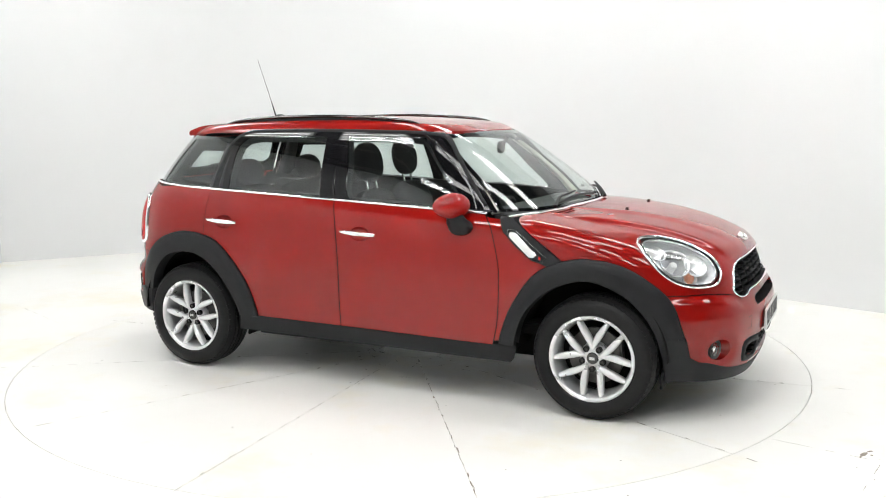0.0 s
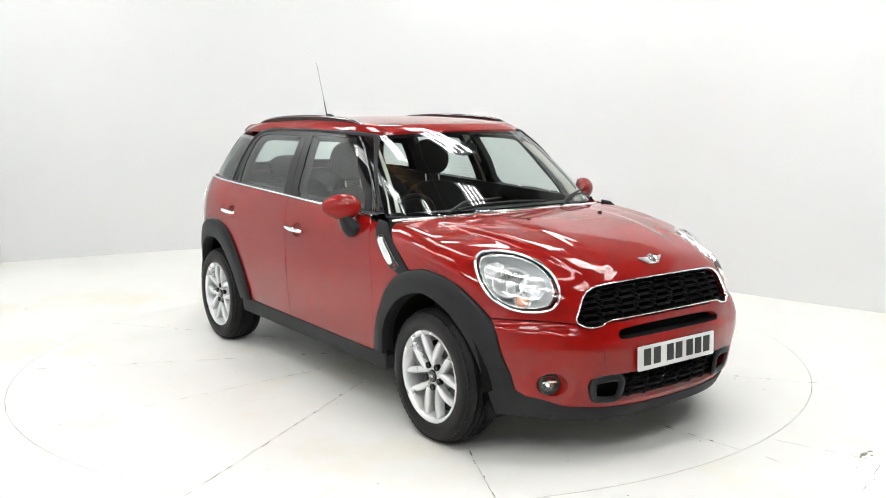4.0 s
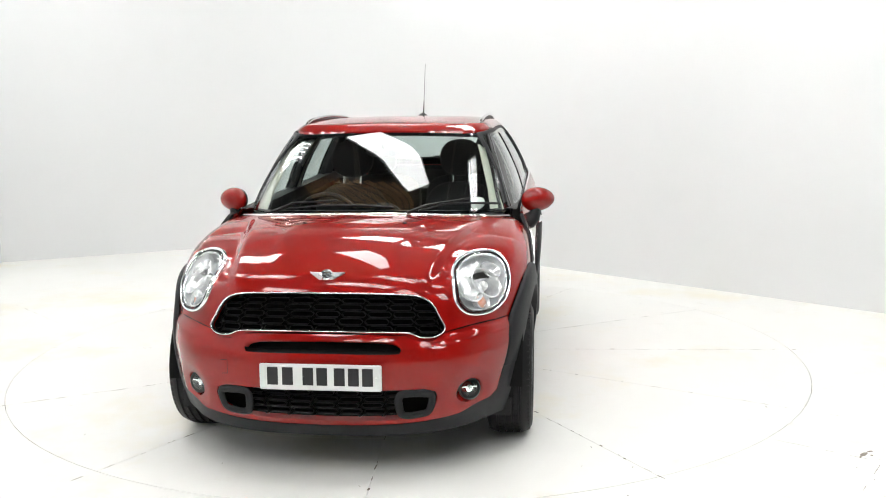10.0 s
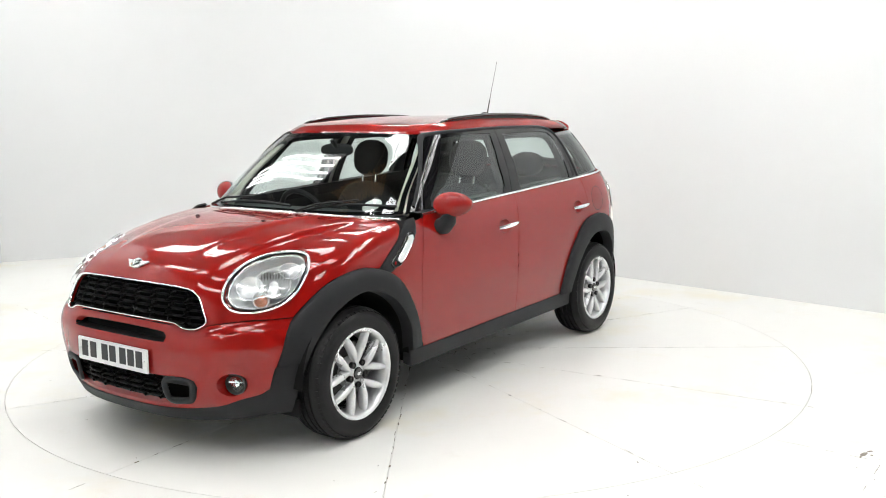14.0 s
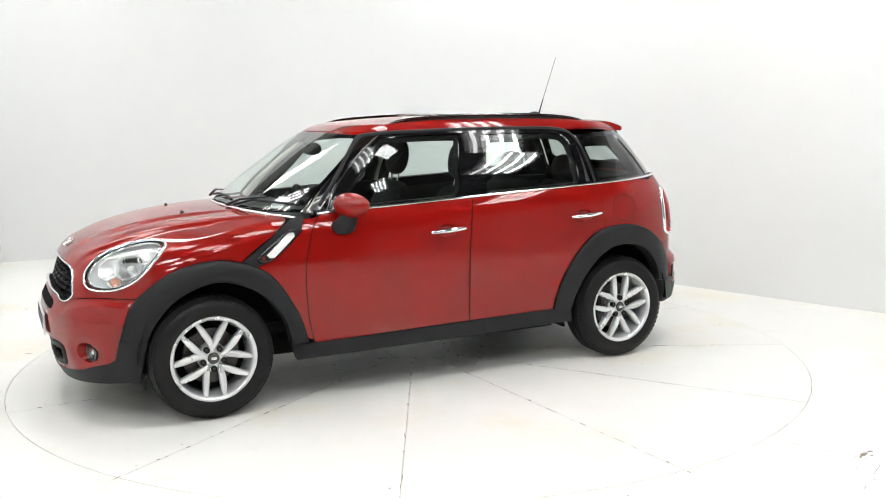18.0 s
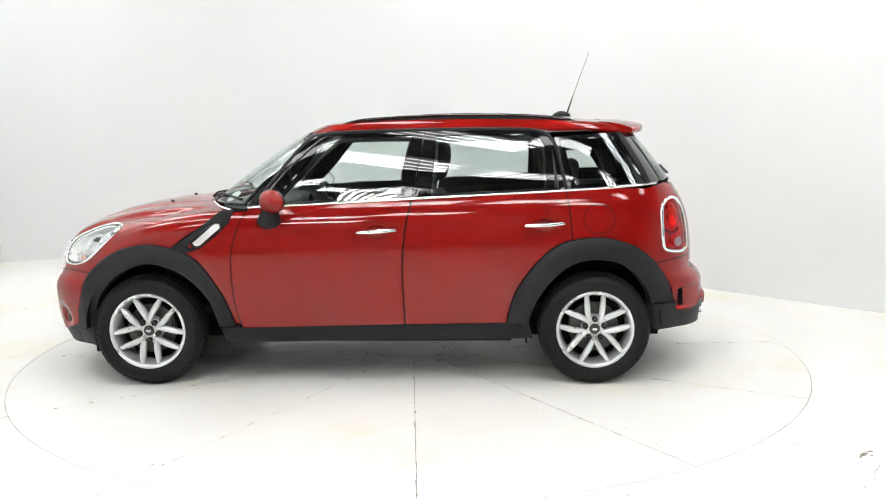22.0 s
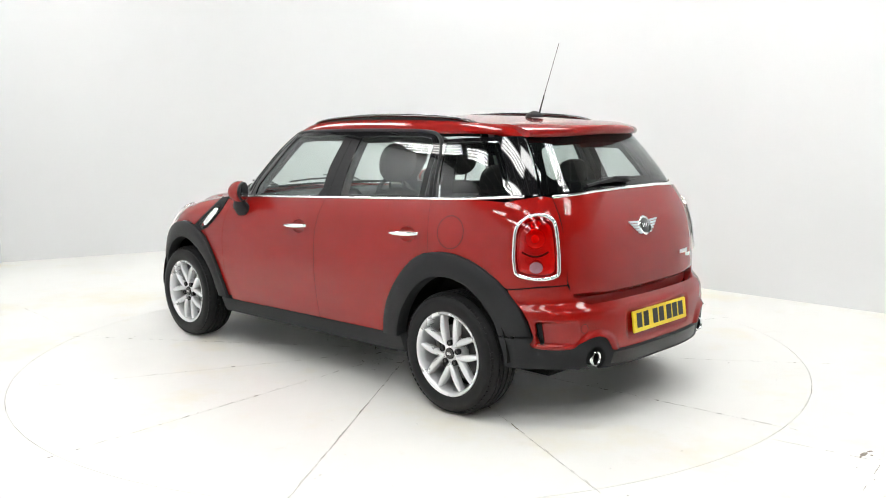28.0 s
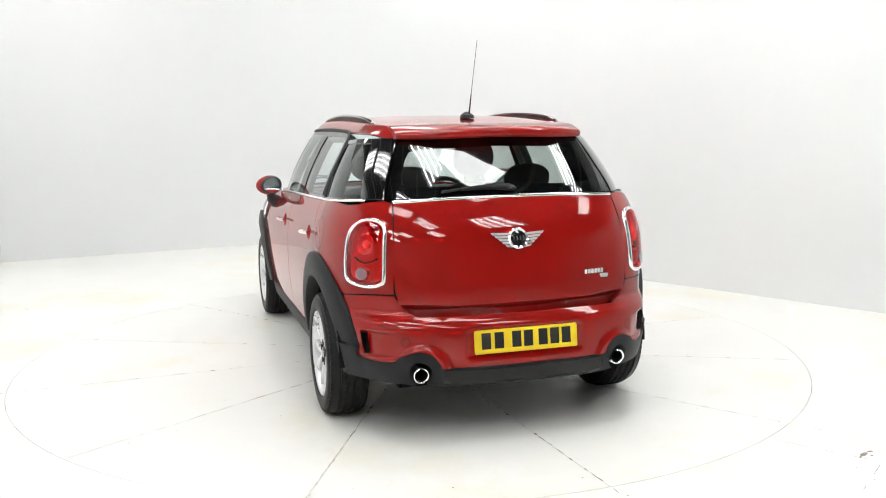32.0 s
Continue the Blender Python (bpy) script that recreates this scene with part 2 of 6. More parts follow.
first = tube_light(-2.4, -1.35, 4.52, 134)
# the last two fittings are added fill that brightens the floor in front
for x, y, a in [(1.15, 2.0, 135), (2.2, -0.2, 125), (3.15, -1.25, 130), (-2.7, 2.1, 130), (-3.6, 0.15, 133), (-3.6, 3.0, 130), (-0.3, 3.7, 130),
                (0.2, -2.2, 137), (-0.8, -3.6, 150), (0.7, -4.9, 137), (1.6, -6.6, 137), (-2.2, -6.3, 130), (-0.9, -6.9, 130),
                (4.3, -2.4, 120), (-2.6, -8.3, 130), (3.0, -4.5, 135), (-2.9, -4.2, 135)]:
    copy_thing(first, pose(x, y, 4.52, 0, 0, a))


def light_panel(x, y, z, turn, lx, ly):
    root = new("light_panel")
    root.matrix_basis = pose(x, y, z, 0, 0, turn)
    tagged(root, "large white diffusing light panel hung from the roof", "light panel")
    bm = bmesh.new()
    box(bm, (0, 0, 0.03), (lx + 0.06, ly + 0.06, 0.05), 0.01)
    part("frame", bm, WALL_M, root)
    bm = bmesh.new()
    box(bm, (0, 0, 0.0), (lx, ly, 0.02))
    part("diffuser", bm, PANEL_M, root)


light_panel(-0.42, 0.49, 4.40, 20, 0.46, 1.95)
light_panel(1.4, -2.3, 4.40, -20, 1.2, 0.5)


# ================= the turntable =================
def turntable():
    root = new("turntable")
    tagged(root, "white painted round steel car turntable flush with the floor", "turntable")
    n = 30
    for k in range(12):
        bm = bmesh.new()
        a0, a1 = radians(3.8 + 30 * k + 0.02), radians(33.8 + 30 * k - 0.02)
        g = 0.0006
        rad = [0.205 + (2.4765 - 0.205) * j / 10 for j in range(11)]
        grid = []
        for j, r in enumerate(rad):
            row = []
            for i in range(n + 1):
                e = g / r
                a = a0 + e + (a1 - a0 - 2 * e) * i / n
                row.append(bm.verts.new((r * math.cos(a), r * math.sin(a), 0.0)))
            grid.append(row)
        for j in range(10):
            for i in range(n):
                bm.faces.new((grid[j][i], grid[j + 1][i], grid[j + 1][i + 1], grid[j][i + 1]))
        rim = [e for e in bm.edges if e.is_boundary]
        r = bmesh.ops.extrude_edge_only(bm, edges=rim)
        for v in r["geom"]:
            if isinstance(v, bmesh.types.BMVert):
                v.co.z -= 0.02
        part("deck_plate", bm, FLOOR_M, root, smooth=False)
    bm = bmesh.new()
    lathe(bm, [(0.0, 0.001), (0.0, 0.198), (-0.004, 0.2), (-0.02, 0.2)], 64, "z")
    part("centre_cap", bm, FLOOR_M, root, smooth=False)
    bm = bmesh.new()
    lathe(bm, [(-0.022, 0.01), (-0.022, 2.486)], 96, "z")
    part("underframe", bm, CRACK_M, root, smooth=False)
    return root


table = turntable()


# ================= marks on the floor =================
def scraps(name, spots, parent, label, material=None, z=0.0015):
    """Small flat flakes of dirt or chipped paint: (x, y, long, wide, turn in degrees)."""
    bm = bmesh.new()
    rnd = random.Random(len(spots))
    for x, y, a, b, t in spots:
        n = 9
        c, s = math.cos(radians(t)), math.sin(radians(t))
        vs = []
        for k in range(n):
            q = 2 * math.pi * k / n
            r = 0.55 + 0.55 * rnd.random()
            u, w = a / 2 * r * math.cos(q), b / 2 * r * math.sin(q)
            vs.append(bm.verts.new((x + c * u - s * w, y + s * u + c * w, z)))
        bm.faces.new(vs)
    ob = part(name, bm, material or CRACK_M, parent, smooth=False)
    tagged(ob, label, kind="stuff")
    return ob


rnd = random.Random(7)
chips = []
for k in range(12):
    a = 3.8 + 30 * k
    strength = (0.5, 1.0, 0.5, 1.0, 1.6, 0.9, 1.1, 0.8, 0.6, 0.7, 1.2, 0.8)[k]
    r = 0.25
    while r < 2.44:
        r += rnd.uniform(0.02, 0.16) / strength
        ln = rnd.uniform(0.02, 0.10)
        w = rnd.choice((0.003, 0.003, 0.004, 0.005, 0.008, 0.014 if rnd.random() < 0.35 else 0.004))
        c, s = math.cos(radians(a)), math.sin(radians(a))
        o = rnd.gauss(0, 0.002)
        chips.append((r * c - o * s, r * s + o * c, ln if w < 0.01 else w * 2.5, w, a + rnd.gauss(0, 3)))
    for i in range(int(3 * strength)):
        r2, o = rnd.uniform(0.4, 2.4), rnd.gauss(0, 0.05)
        chips.append((r2 * math.cos(radians(a)) - o * math.sin(radians(a)), r2 * math.sin(radians(a)) + o * math.cos(radians(a)), rnd.uniform(0.008, 0.022), rnd.uniform(0.004, 0.010), rnd.uniform(0, 180)))
for i in range(26):
    r2, q = 2.45 * math.sqrt(rnd.random()), rnd.uniform(0, 360)
    chips.append((r2 * math.cos(radians(q)), r2 * math.sin(radians(q)), rnd.uniform(0.006, 0.018), rnd.uniform(0.003, 0.007), rnd.uniform(0, 180)))
for i in range(46):
    q, r2 = rnd.uniform(0, 360), 0.21 + abs(rnd.gauss(0, 0.22))
    ln = rnd.uniform(0.02, 0.09)
    chips.append((r2 * math.cos(radians(q)), r2 * math.sin(radians(q)), ln, rnd.choice((0.003, 0.004, 0.012)), q + 90 + rnd.gauss(0, 35)))
scraps("seam_dirt", chips, table, "dark chips and dirt along the deck seams")
spots = [(2.04, -2.05, 0.07, 0.035, 35), (2.085, -2.02, 0.04, 0.02, 20), (2.01, -2.085, 0.03, 0.012, 60), (2.07, -2.065, 0.02, 0.015, 0)]
for (x0, y0), (x1, y1), n in (((1.70, -1.83), (2.02, -2.10), 12), ((1.86, -2.42), (2.35, -1.80), 16), ((-3.35, 1.72), (-2.71, 0.97), 12), ((1.15, 2.6), (2.5, 1.1), 8)):
    for i in range(n):
        t = rnd.random()
        spots.append((x0 + (x1 - x0) * t, y0 + (y1 - y0) * t, rnd.uniform(0.02, 0.09), 0.003, math.degrees(math.atan2(y1 - y0, x1 - x0))))
for i in range(22):
    q, r2 = rnd.uniform(-120, 60), rnd.uniform(2.55, 3.6)
    spots.append((r2 * math.cos(radians(q)), r2 * math.sin(radians(q)), rnd.uniform(0.006, 0.016), rnd.uniform(0.003, 0.008), rnd.uniform(0, 180)))
scraps("floor_dirt", spots, None, "dark chips and scuffs on the white floor")

# ================= the car: body surface =================
# x forward from the middle of the wheelbase, y to the car's left, z up from the ground.
from mathutils.geometry import delaunay_2d_cdt
from mathutils.kdtree import KDTree

car = new("car")
tagged(car, "glossy red five-door crossover car with dark arch trim and alloys", "car")
XCF, XCR, NF, NR = 1.0, -1.1, 3.0, 3.5


def belt(x):
    return 1.066 - 0.0455 * np.asarray(x, float) + 0.006 * np.clip(-np.asarray(x, float) - 1.1, 0, 1) ** 2 * 4


WIDTH = curve([-0.25, 0, 0.2, 0.4, 0.6, 0.75, 0.86, 0.94, 1.0, 1.1], [0.785, 0.826, 0.851, 0.864, 0.866, 0.860, 0.844, 0.822, 0.797, 0.745])
NOSE = curve([0.1, 0.2, 0.3, 0.42, 0.5, 0.56, 0.61, 0.66, 0.75, 0.85, 0.95, 1.1], [1.93, 1.985, 2.03, 2.05, 2.053, 2.045, 2.02, 1.998, 1.978, 1.955, 1.93, 1.89])
TAIL = curve([0.1, 0.3, 0.45, 0.6, 0.75, 0.9, 1.0, 1.1, 1.16, 1.25], [-1.93, -1.955, -1.96, -1.955, -1.948, -1.930, -1.902, -1.850, -1.808, -1.73])
TAIL_B = curve([0.1, 0.22, 0.32, 0.42, 0.53, 0.575, 0.605, 0.63, 0.66, 0.76], [-1.93, -1.985, -2.02, -2.032, -2.026, -2.016, -1.992, -1.962, -1.952, -1.946])
HOOD = curve([0.7, 0.95, 1.1, 1.3, 1.5, 1.65, 1.78, 1.86, 1.92, 1.97, 2.0], [1.052, 1.048, 1.044, 1.031, 1.005, 0.972, 0.927, 0.888, 0.846, 0.785, 0.73])


def smax(a, b, k):
    h = np.clip(0.5 + 0.5 * (a - b) / k, 0, 1)
    return a * h + b * (1 - h) + k * h * (1 - h)


def slab(x, y, z, nose, tail, width, xcf, xcr, nf, nr):
    """Signed distance-like value of a horizontal-slice body: rounded-corner plan at each height."""
    ty = np.abs(y) / width
    tx = np.where(x > xcf, (x - xcf) / (nose - xcf), np.where(x < xcr, (x - xcr) / (tail - xcr), 0.0))
    n = np.where(x > xcf, nf, nr)
    return ((np.maximum(tx, 0) ** n + ty**n + 1e-12) ** (1 / n) - 1) * 0.85


def side_v(x, z):
    return (z - 0.3) / (belt(x) - 0.3)


def f_side(x, y, z):
    return slab(x, y, z, NOSE(z), TAIL(z), WIDTH(side_v(x, z)), XCF, XCR, NF, NR)


def f_tail(x, y, z):
    return slab(x, y, z, NOSE(z), TAIL_B(z), WIDTH(side_v(x, z)), XCF, XCR, NF, NR)


def hood_z(x, y):
    ay = np.abs(y)
    ramp = np.clip((x - 1.0) / 0.75, 0, 1)
    ramp = ramp * ramp * (3 - 2 * ramp)
    ty = np.clip(ay / 0.86, 0, 0.97)
    back = 0.98 * (1 - (1 - ty**3) ** (1 / 3)) * ramp
    z = HOOD(x + back)
    edge = 0.045 * (ay / 0.78) ** 2.2
    # raised middle with soft creases that run in to the grille
    w = 0.60 - 0.17 * np.clip((x - 1.05) / 0.85, 0, 1)
    step = 1 / (1 + np.exp((ay - w) / 0.008))
    w2 = 0.37 - 0.11 * np.clip((x - 1.05) / 0.85, 0, 1)
    mid = 1 / (1 + np.exp((ay - w2) / 0.013))
    fade = np.clip((x - 0.95) / 0.3, 0, 1)
    return z - edge + (0.023 * (step - 1) * np.clip((1.955 - x) / 0.22, 0, 1) + 0.009 * (mid - 1) * np.clip((1.95 - x) / 0.3, 0, 1)) * fade


def f_front(x, y, z):
    return smax(f_side(x, y, z), (z - hood_z(x, y)) * 0.92, 0.07)


# greenhouse
G_NOSE = curve([0.95, 1.03, 1.15, 1.3, 1.4, 1.455, 1.5], [1.14, 1.035, 0.885, 0.675, 0.52, 0.42, 0.33])
G_TAIL = curve([1.05, 1.15, 1.25, 1.35, 1.45, 1.5], [-1.87, -1.815, -1.745, -1.67, -1.59, -1.55])
G_WIDTH = curve([-0.2, 0, 0.25, 0.5, 0.75, 1.0, 1.25], [0.815, 0.787, 0.757, 0.718, 0.672, 0.615, 0.545])
ROOF = curve([0.5, 0.42, 0.36, 0.29, 0.15, -0.13, -0.49, -0.83, -1.1, -1.385, -1.6, -1.8], [1.42, 1.463, 1.486, 1.504, 1.523, 1.541, 1.548, 1.544, 1.533, 1.512, 1.49, 1.46])


def f_glass(x, y, z):
    v = (z - belt(x)) / (1.452 - belt(x))
    return slab(x, y, z, G_NOSE(z), G_TAIL(z), G_WIDTH(v), 0.0, -1.0, 3.4, 3.5)


def f_roof(x, y, z):
    top = (z - (ROOF(x) - 0.020 * (np.abs(y) / 0.58) ** 2.4)) * 0.95
    return smax(f_glass(x, y, z), top, 0.045)


def grad(f, P):
    e = 1e-4
    g = np.stack([f(*(P + d).T) - f(*(P - d).T) for d in np.eye(3) * e], -1)
    return g / np.maximum(np.linalg.norm(g, axis=1, keepdims=True), 1e-9)


def shoot(f, O, D, far):
    """From O + far * D inwards to the outermost root of f."""
    hi = np.full(len(O), float(far))
    lo = hi.copy()
    found = np.zeros(len(O), bool)
    for k in np.linspace(far, 0, 56):
        P = O + D * k
        ins = f(*P.T) < 0
        new_in = ins & ~found
        lo = np.where(new_in, k, lo)
        hi = np.where(found | new_in, hi, k)
        found |= ins
    for _ in range(24):
        mid = (lo + hi) / 2
        ins = f(*(O + D * mid[:, None]).T) < 0
        lo, hi = np.where(ins, mid, lo), np.where(ins, hi, mid)
    return O + D * ((lo + hi) / 2)[:, None]


def ref_arc():
    a = np.linspace(0, math.pi / 2, 400)
    fx, fy = 1.05 * np.cos(a) ** (2 / NF), 0.86 * np.sin(a) ** (2 / NF)
    rx, ry = 0.94 * np.cos(a) ** (2 / NR), 0.86 * np.sin(a) ** (2 / NR)

    def arc(px, py):
        px, py = px[::-1], py[::-1]
        s = np.concatenate([[0], np.cumsum(np.hypot(np.diff(px), np.diff(py)))])
        return s, np.arctan2(py, px)
    return arc(fx, fy), arc(rx, ry)


(FS, FA), (RS, RA) = ref_arc()
S_FRONT, S_REAR = XCF + FS[-1], XCR - RS[-1]


def sig(x, y):
    """Length along the body's side and round its corners, for a point of the plan (y at least 0)."""
    if x > XCF:
        return XCF + float(np.interp(math.atan2(y, x - XCF), FA[::-1], FS[::-1]))
    if x < XCR:
        return XCR - float(np.interp(math.atan2(y, XCR - x), RA[::-1], RS[::-1]))
    return x


def lift(f, how, uv, side=1, out=0.0):
    """Points of the surface f over the flat domain uv. how: y, x, -x, z (straight projections) or s (round the body)."""
    u, v = np.array(uv, float).T
    z0 = np.zeros_like(u)
    if how == "y":
        O, D, far = np.stack([u, z0, v], -1), np.tile([0, side, 0.0], (len(u), 1)), 1.2
    elif how in ("x", "-x"):
        sg = 1 if how == "x" else -1
        O, D, far = np.stack([z0 - 0.2, u, v], -1), np.tile([sg, 0, 0.0], (len(u), 1)), 2.5
    elif how == "z":
        O, D, far = np.stack([u, v, z0 + 0.3], -1), np.tile([0, 0, 1.0], (len(u), 1)), 1.5
    elif isinstance(how, tuple):
        _, C, ax = how
        r = np.hypot(u, v)
        th = 2 * np.arctan(r / 2)
        k = np.where(r > 1e-9, np.sin(th) / np.maximum(r, 1e-9), 1.0)
        a, b, c = u * k, v * k, np.cos(th)
        D = np.stack({"z": (a, b, c), "x": (c, a, b), "-x": (-c, a, b)}[ax], -1)
        if side < 0:
            D = D * np.array([1, -1, 1])
        O, far = np.tile(np.array(C, float), (len(u), 1)), 1.6
    else:
        af, ar = np.interp(np.maximum(u - XCF, 0), FS, FA), np.interp(np.maximum(XCR - u, 0), RS, RA)
        front, rear = u > XCF, u < XCR
        ox = np.clip(u, XCR, XCF)
        dx = np.where(front, np.cos(af), np.where(rear, -np.cos(ar), 0))
        dy = np.where(front, np.sin(af), np.where(rear, np.sin(ar), 1.0)) * side
        O, D, far = np.stack([ox, z0, v], -1), np.stack([dx, dy, z0], -1), 1.35
    P = shoot(f, O, D, far)
    N = grad(f, P)
    return P + N * np.reshape(out, (-1, 1)) if np.ndim(out) else P + N * out, N


def dom(how, pts):
    """Flat domain of points near the surface, seen from the centre of a star-shaped patch."""
    _, C, ax = how
    d = np.array(pts, float) - np.array(C)
    d /= np.linalg.norm(d, axis=1, keepdims=True)
    x, y, z = d.T
    a, b, c = {"z": (x, y, z), "x": (y, z, x), "-x": (y, z, -x)}[ax]
    k = 2 / (1 + c)
    return [(p, q) for p, q in zip(a * k, b * k)]


CLAM, BUMF, BUMR = ("c", (1.15, 0, 0.60), "z"), ("c", (0.9, 0, 0.45), "x"), ("c", (-0.9, 0, 0.48), "-x")


def both(pts):
    """Close an outline given from the middle plane round the car's left half and back to it."""
    return list(pts) + [(x, -y, z) for x, y, z in list(pts)[::-1] if y > 1e-6]


def flip(pts):
    return [(x, -y, z) for x, y, z in pts]


def dense(pts, step):
    out = []
    n = len(pts)
    for i in range(n):
        a, b = np.array(pts[i], float), np.array(pts[(i + 1) % n], float)
        k = max(1, int(np.ceil(np.linalg.norm(b - a) / step)))
        out += [a + (b - a) * j / k for j in range(k)]
    return np.array(out)


def inset(pts, d):
    """Move each side of a polygon inwards by d."""
    p = np.array(pts, float)
    q, r = np.roll(p, 1, 0), np.roll(p, -1, 0)
    area = np.sum(p[:, 0] * r[:, 1] - r[:, 0] * p[:, 1])
    sg = 1 if area > 0 else -1

    def nrm(e):
        e = e / np.maximum(np.linalg.norm(e, axis=1, keepdims=True), 1e-9)
        return np.stack([-e[:, 1], e[:, 0]], -1) * sg
    n1, n2 = nrm(p - q), nrm(r - p)
    m = n1 + n2
    return p + d * m / np.maximum(np.sum(m * n1, 1, keepdims=True), 0.35)


def inside(poly, pts):
    x, y = pts[:, 0], pts[:, 1]
    res = np.zeros(len(pts), bool)
    p = np.array(poly)
    for (x0, y0), (x1, y1) in zip(p, np.roll(p, -1, 0)):
        c = ((y0 > y) != (y1 > y)) & (x < (x1 - x0) * (y - y0) / (y1 - y0 + 1e-15) + x0)
        res ^= c
    return res


def smooth_loop(pts, n=6):
    """Closed Catmull-Rom curve through points."""
    p = np.array(pts, float)
    out = []
    for i in range(len(p)):
        a, b, c, d = p[i - 1], p[i], p[(i + 1) % len(p)], p[(i + 2) % len(p)]
        for j in range(n):
            t = j / n
            out.append(0.5 * (2 * b + (c - a) * t + (2 * a - 5 * b + 4 * c - d) * t**2 + (3 * b - a - 3 * c + d) * t**3))
    return [tuple(q) for q in out]


def smooth_line(pts, n=6):
    p = [np.array(q, float) for q in pts]
    p = [2 * p[0] - p[1], *p, 2 * p[-1] - p[-2]]
    out = []
    for i in range(1, len(p) - 2):
        a, b, c, d = p[i - 1:i + 3]
        for j in range(n):
            t = j / n
            out.append(tuple(0.5 * (2 * b + (c - a) * t + (2 * a - 5 * b + 4 * c - d) * t**2 + (3 * b - a - 3 * c + d) * t**3)))
    return out + [tuple(p[-2])]


def panel(name, f, how, outline, material, parent=car, side=1, holes=(), step=0.03, gap=0.0040, out=0.0, flange=0.014, label="", shape=None):
    """A sheet on the body surface within an outline of its flat domain, with its edges turned in.
    shape: an extra offset along the normal, as a function of the domain."""
    ol = dense(inset(outline, gap) if gap else outline, step * 0.6)
    hs = [dense(h, step * 0.6) for h in holes]
    lo, hi = ol.min(0), ol.max(0)
    gx, gy = np.meshgrid(np.arange(lo[0] + step / 2, hi[0], step), np.arange(lo[1] + step / 2, hi[1], step))
    gx = gx + (np.arange(gx.shape[0])[:, None] % 2) * step / 2
    g = np.stack([gx.ravel(), gy.ravel()], -1)
    g = g[inside(ol, g)]
    for h in hs:
        g = g[~inside(h, g)]
    for loop in (ol, *hs):
        near = KDTree(len(loop))
        for i, q in enumerate(loop):
            near.insert((q[0], q[1], 0.0), i)
        near.balance()
        if len(g):
            g = g[np.array([near.find((q[0], q[1], 0.0))[2] for q in g]) > step * 0.45]
    verts, edges = [], []
    for loop in (ol, *hs):
        k, n = len(verts), len(loop)
        verts += [Vector(q) for q in loop]
        edges += [(k + i, k + (i + 1) % n) for i in range(n)]
    nb = len(verts)
    verts += [Vector(q) for q in g]
    v2, _, faces, *_ = delaunay_2d_cdt(verts, edges, [], 0, 1e-6)
    uv = np.array([tuple(q) for q in v2])
    tri = np.array([tuple(t) for t in faces])
    c = uv[tri].mean(1)
    keep = inside(ol, c)
    for h in hs:
        keep &= ~inside(h, c)
    tri = tri[keep]
    o = out if shape is None else out + shape(uv[:, 0], uv[:, 1])
    P, N = lift(f, how, uv, side, o)
    if shape is not None:
        e = 2e-3
        A, _ = lift(f, how, uv + [e, 0], side, out + shape(uv[:, 0] + e, uv[:, 1]))
        B, _ = lift(f, how, uv + [0, e], side, out + shape(uv[:, 0], uv[:, 1] + e))
        M = np.cross(A - P, B - P)
        M /= np.maximum(np.linalg.norm(M, axis=1, keepdims=True), 1e-12)
        N = M * np.sign(np.sum(M * N, 1, keepdims=True))
    # orient
    fn = np.cross(P[tri[:, 1]] - P[tri[:, 0]], P[tri[:, 2]] - P[tri[:, 0]])
    flip = np.sum(fn * N[tri[:, 0]], 1) < 0
    tri[flip] = tri[flip][:, ::-1]
    # turned-in rim
    und = {}
    for t in tri:
        for a, b in ((t[0], t[1]), (t[1], t[2]), (t[2], t[0])):
            und[(a, b)] = 1
    rim = [(a, b) for a, b in und if (b, a) not in und]
    ids, extra_P, extra_N, tris = {}, [], [], [tuple(t) for t in tri]
    n0 = len(P)
    if flange:
        for a, b in rim:
            for q in (a, b):
                if q not in ids:
                    ids[q] = n0 + len(extra_P)
                    extra_P.append(P[q] - N[q] * flange)
                    extra_N.append(N[q])
        tris += [(b, a, ids[a], ids[b]) for a, b in rim]
    allP = np.vstack([P, *( [np.array(extra_P)] if extra_P else [])])
    allN = np.vstack([N, *( [np.array(extra_N)] if extra_N else [])])
    me = bpy.data.meshes.new(name)
    me.from_pydata(allP.tolist(), [], [tuple(int(i) for i in t) for t in tris])
    me.update()
    ob = link(name, me, material, parent, label)
    me.normals_split_custom_set_from_vertices(allN.tolist())
    return ob


def ribbon(name, f, how, pts, width, material, parent=car, side=1, out=0.004, closed=False, thick=0.006, label="", step=0.03, round_=True):
    """A narrow raised strip along a line of the surface's flat domain."""
    p = dense(pts, step) if closed else np.vstack([dense(pts, step)[: len(dense(pts, step)) - max(1, int(np.ceil(np.linalg.norm(np.array(pts[0]) - np.array(pts[-1])) / step)))], [pts[-1]]])
    n = len(p)
    if closed:
        d = np.roll(p, -1, 0) - np.roll(p, 1, 0)
    else:
        d = np.gradient(p, axis=0)
    d /= np.maximum(np.linalg.norm(d, axis=1, keepdims=True), 1e-9)
    nn = np.stack([-d[:, 1], d[:, 0]], -1)
    cols = [(-0.5, -0.002)] + [(-0.5 * math.cos(a), out * math.sin(a)) for a in np.linspace(0.15, math.pi - 0.15, 7)] + [(0.5, -0.002)]
    bm = bmesh.new()
    rows = []
    for w, o in cols:
        P, N = lift(f, how, p + nn * width * w, side, o)
        rows.append([bm.verts.new(q) for q in P])
    for a, b in zip(rows, rows[1:]):
        for i in range(n if closed else n - 1):
            j = (i + 1) % n
            bm.faces.new((a[i], a[j], b[j], b[i]))
    return part(name, bm, material, parent, label, split=80)


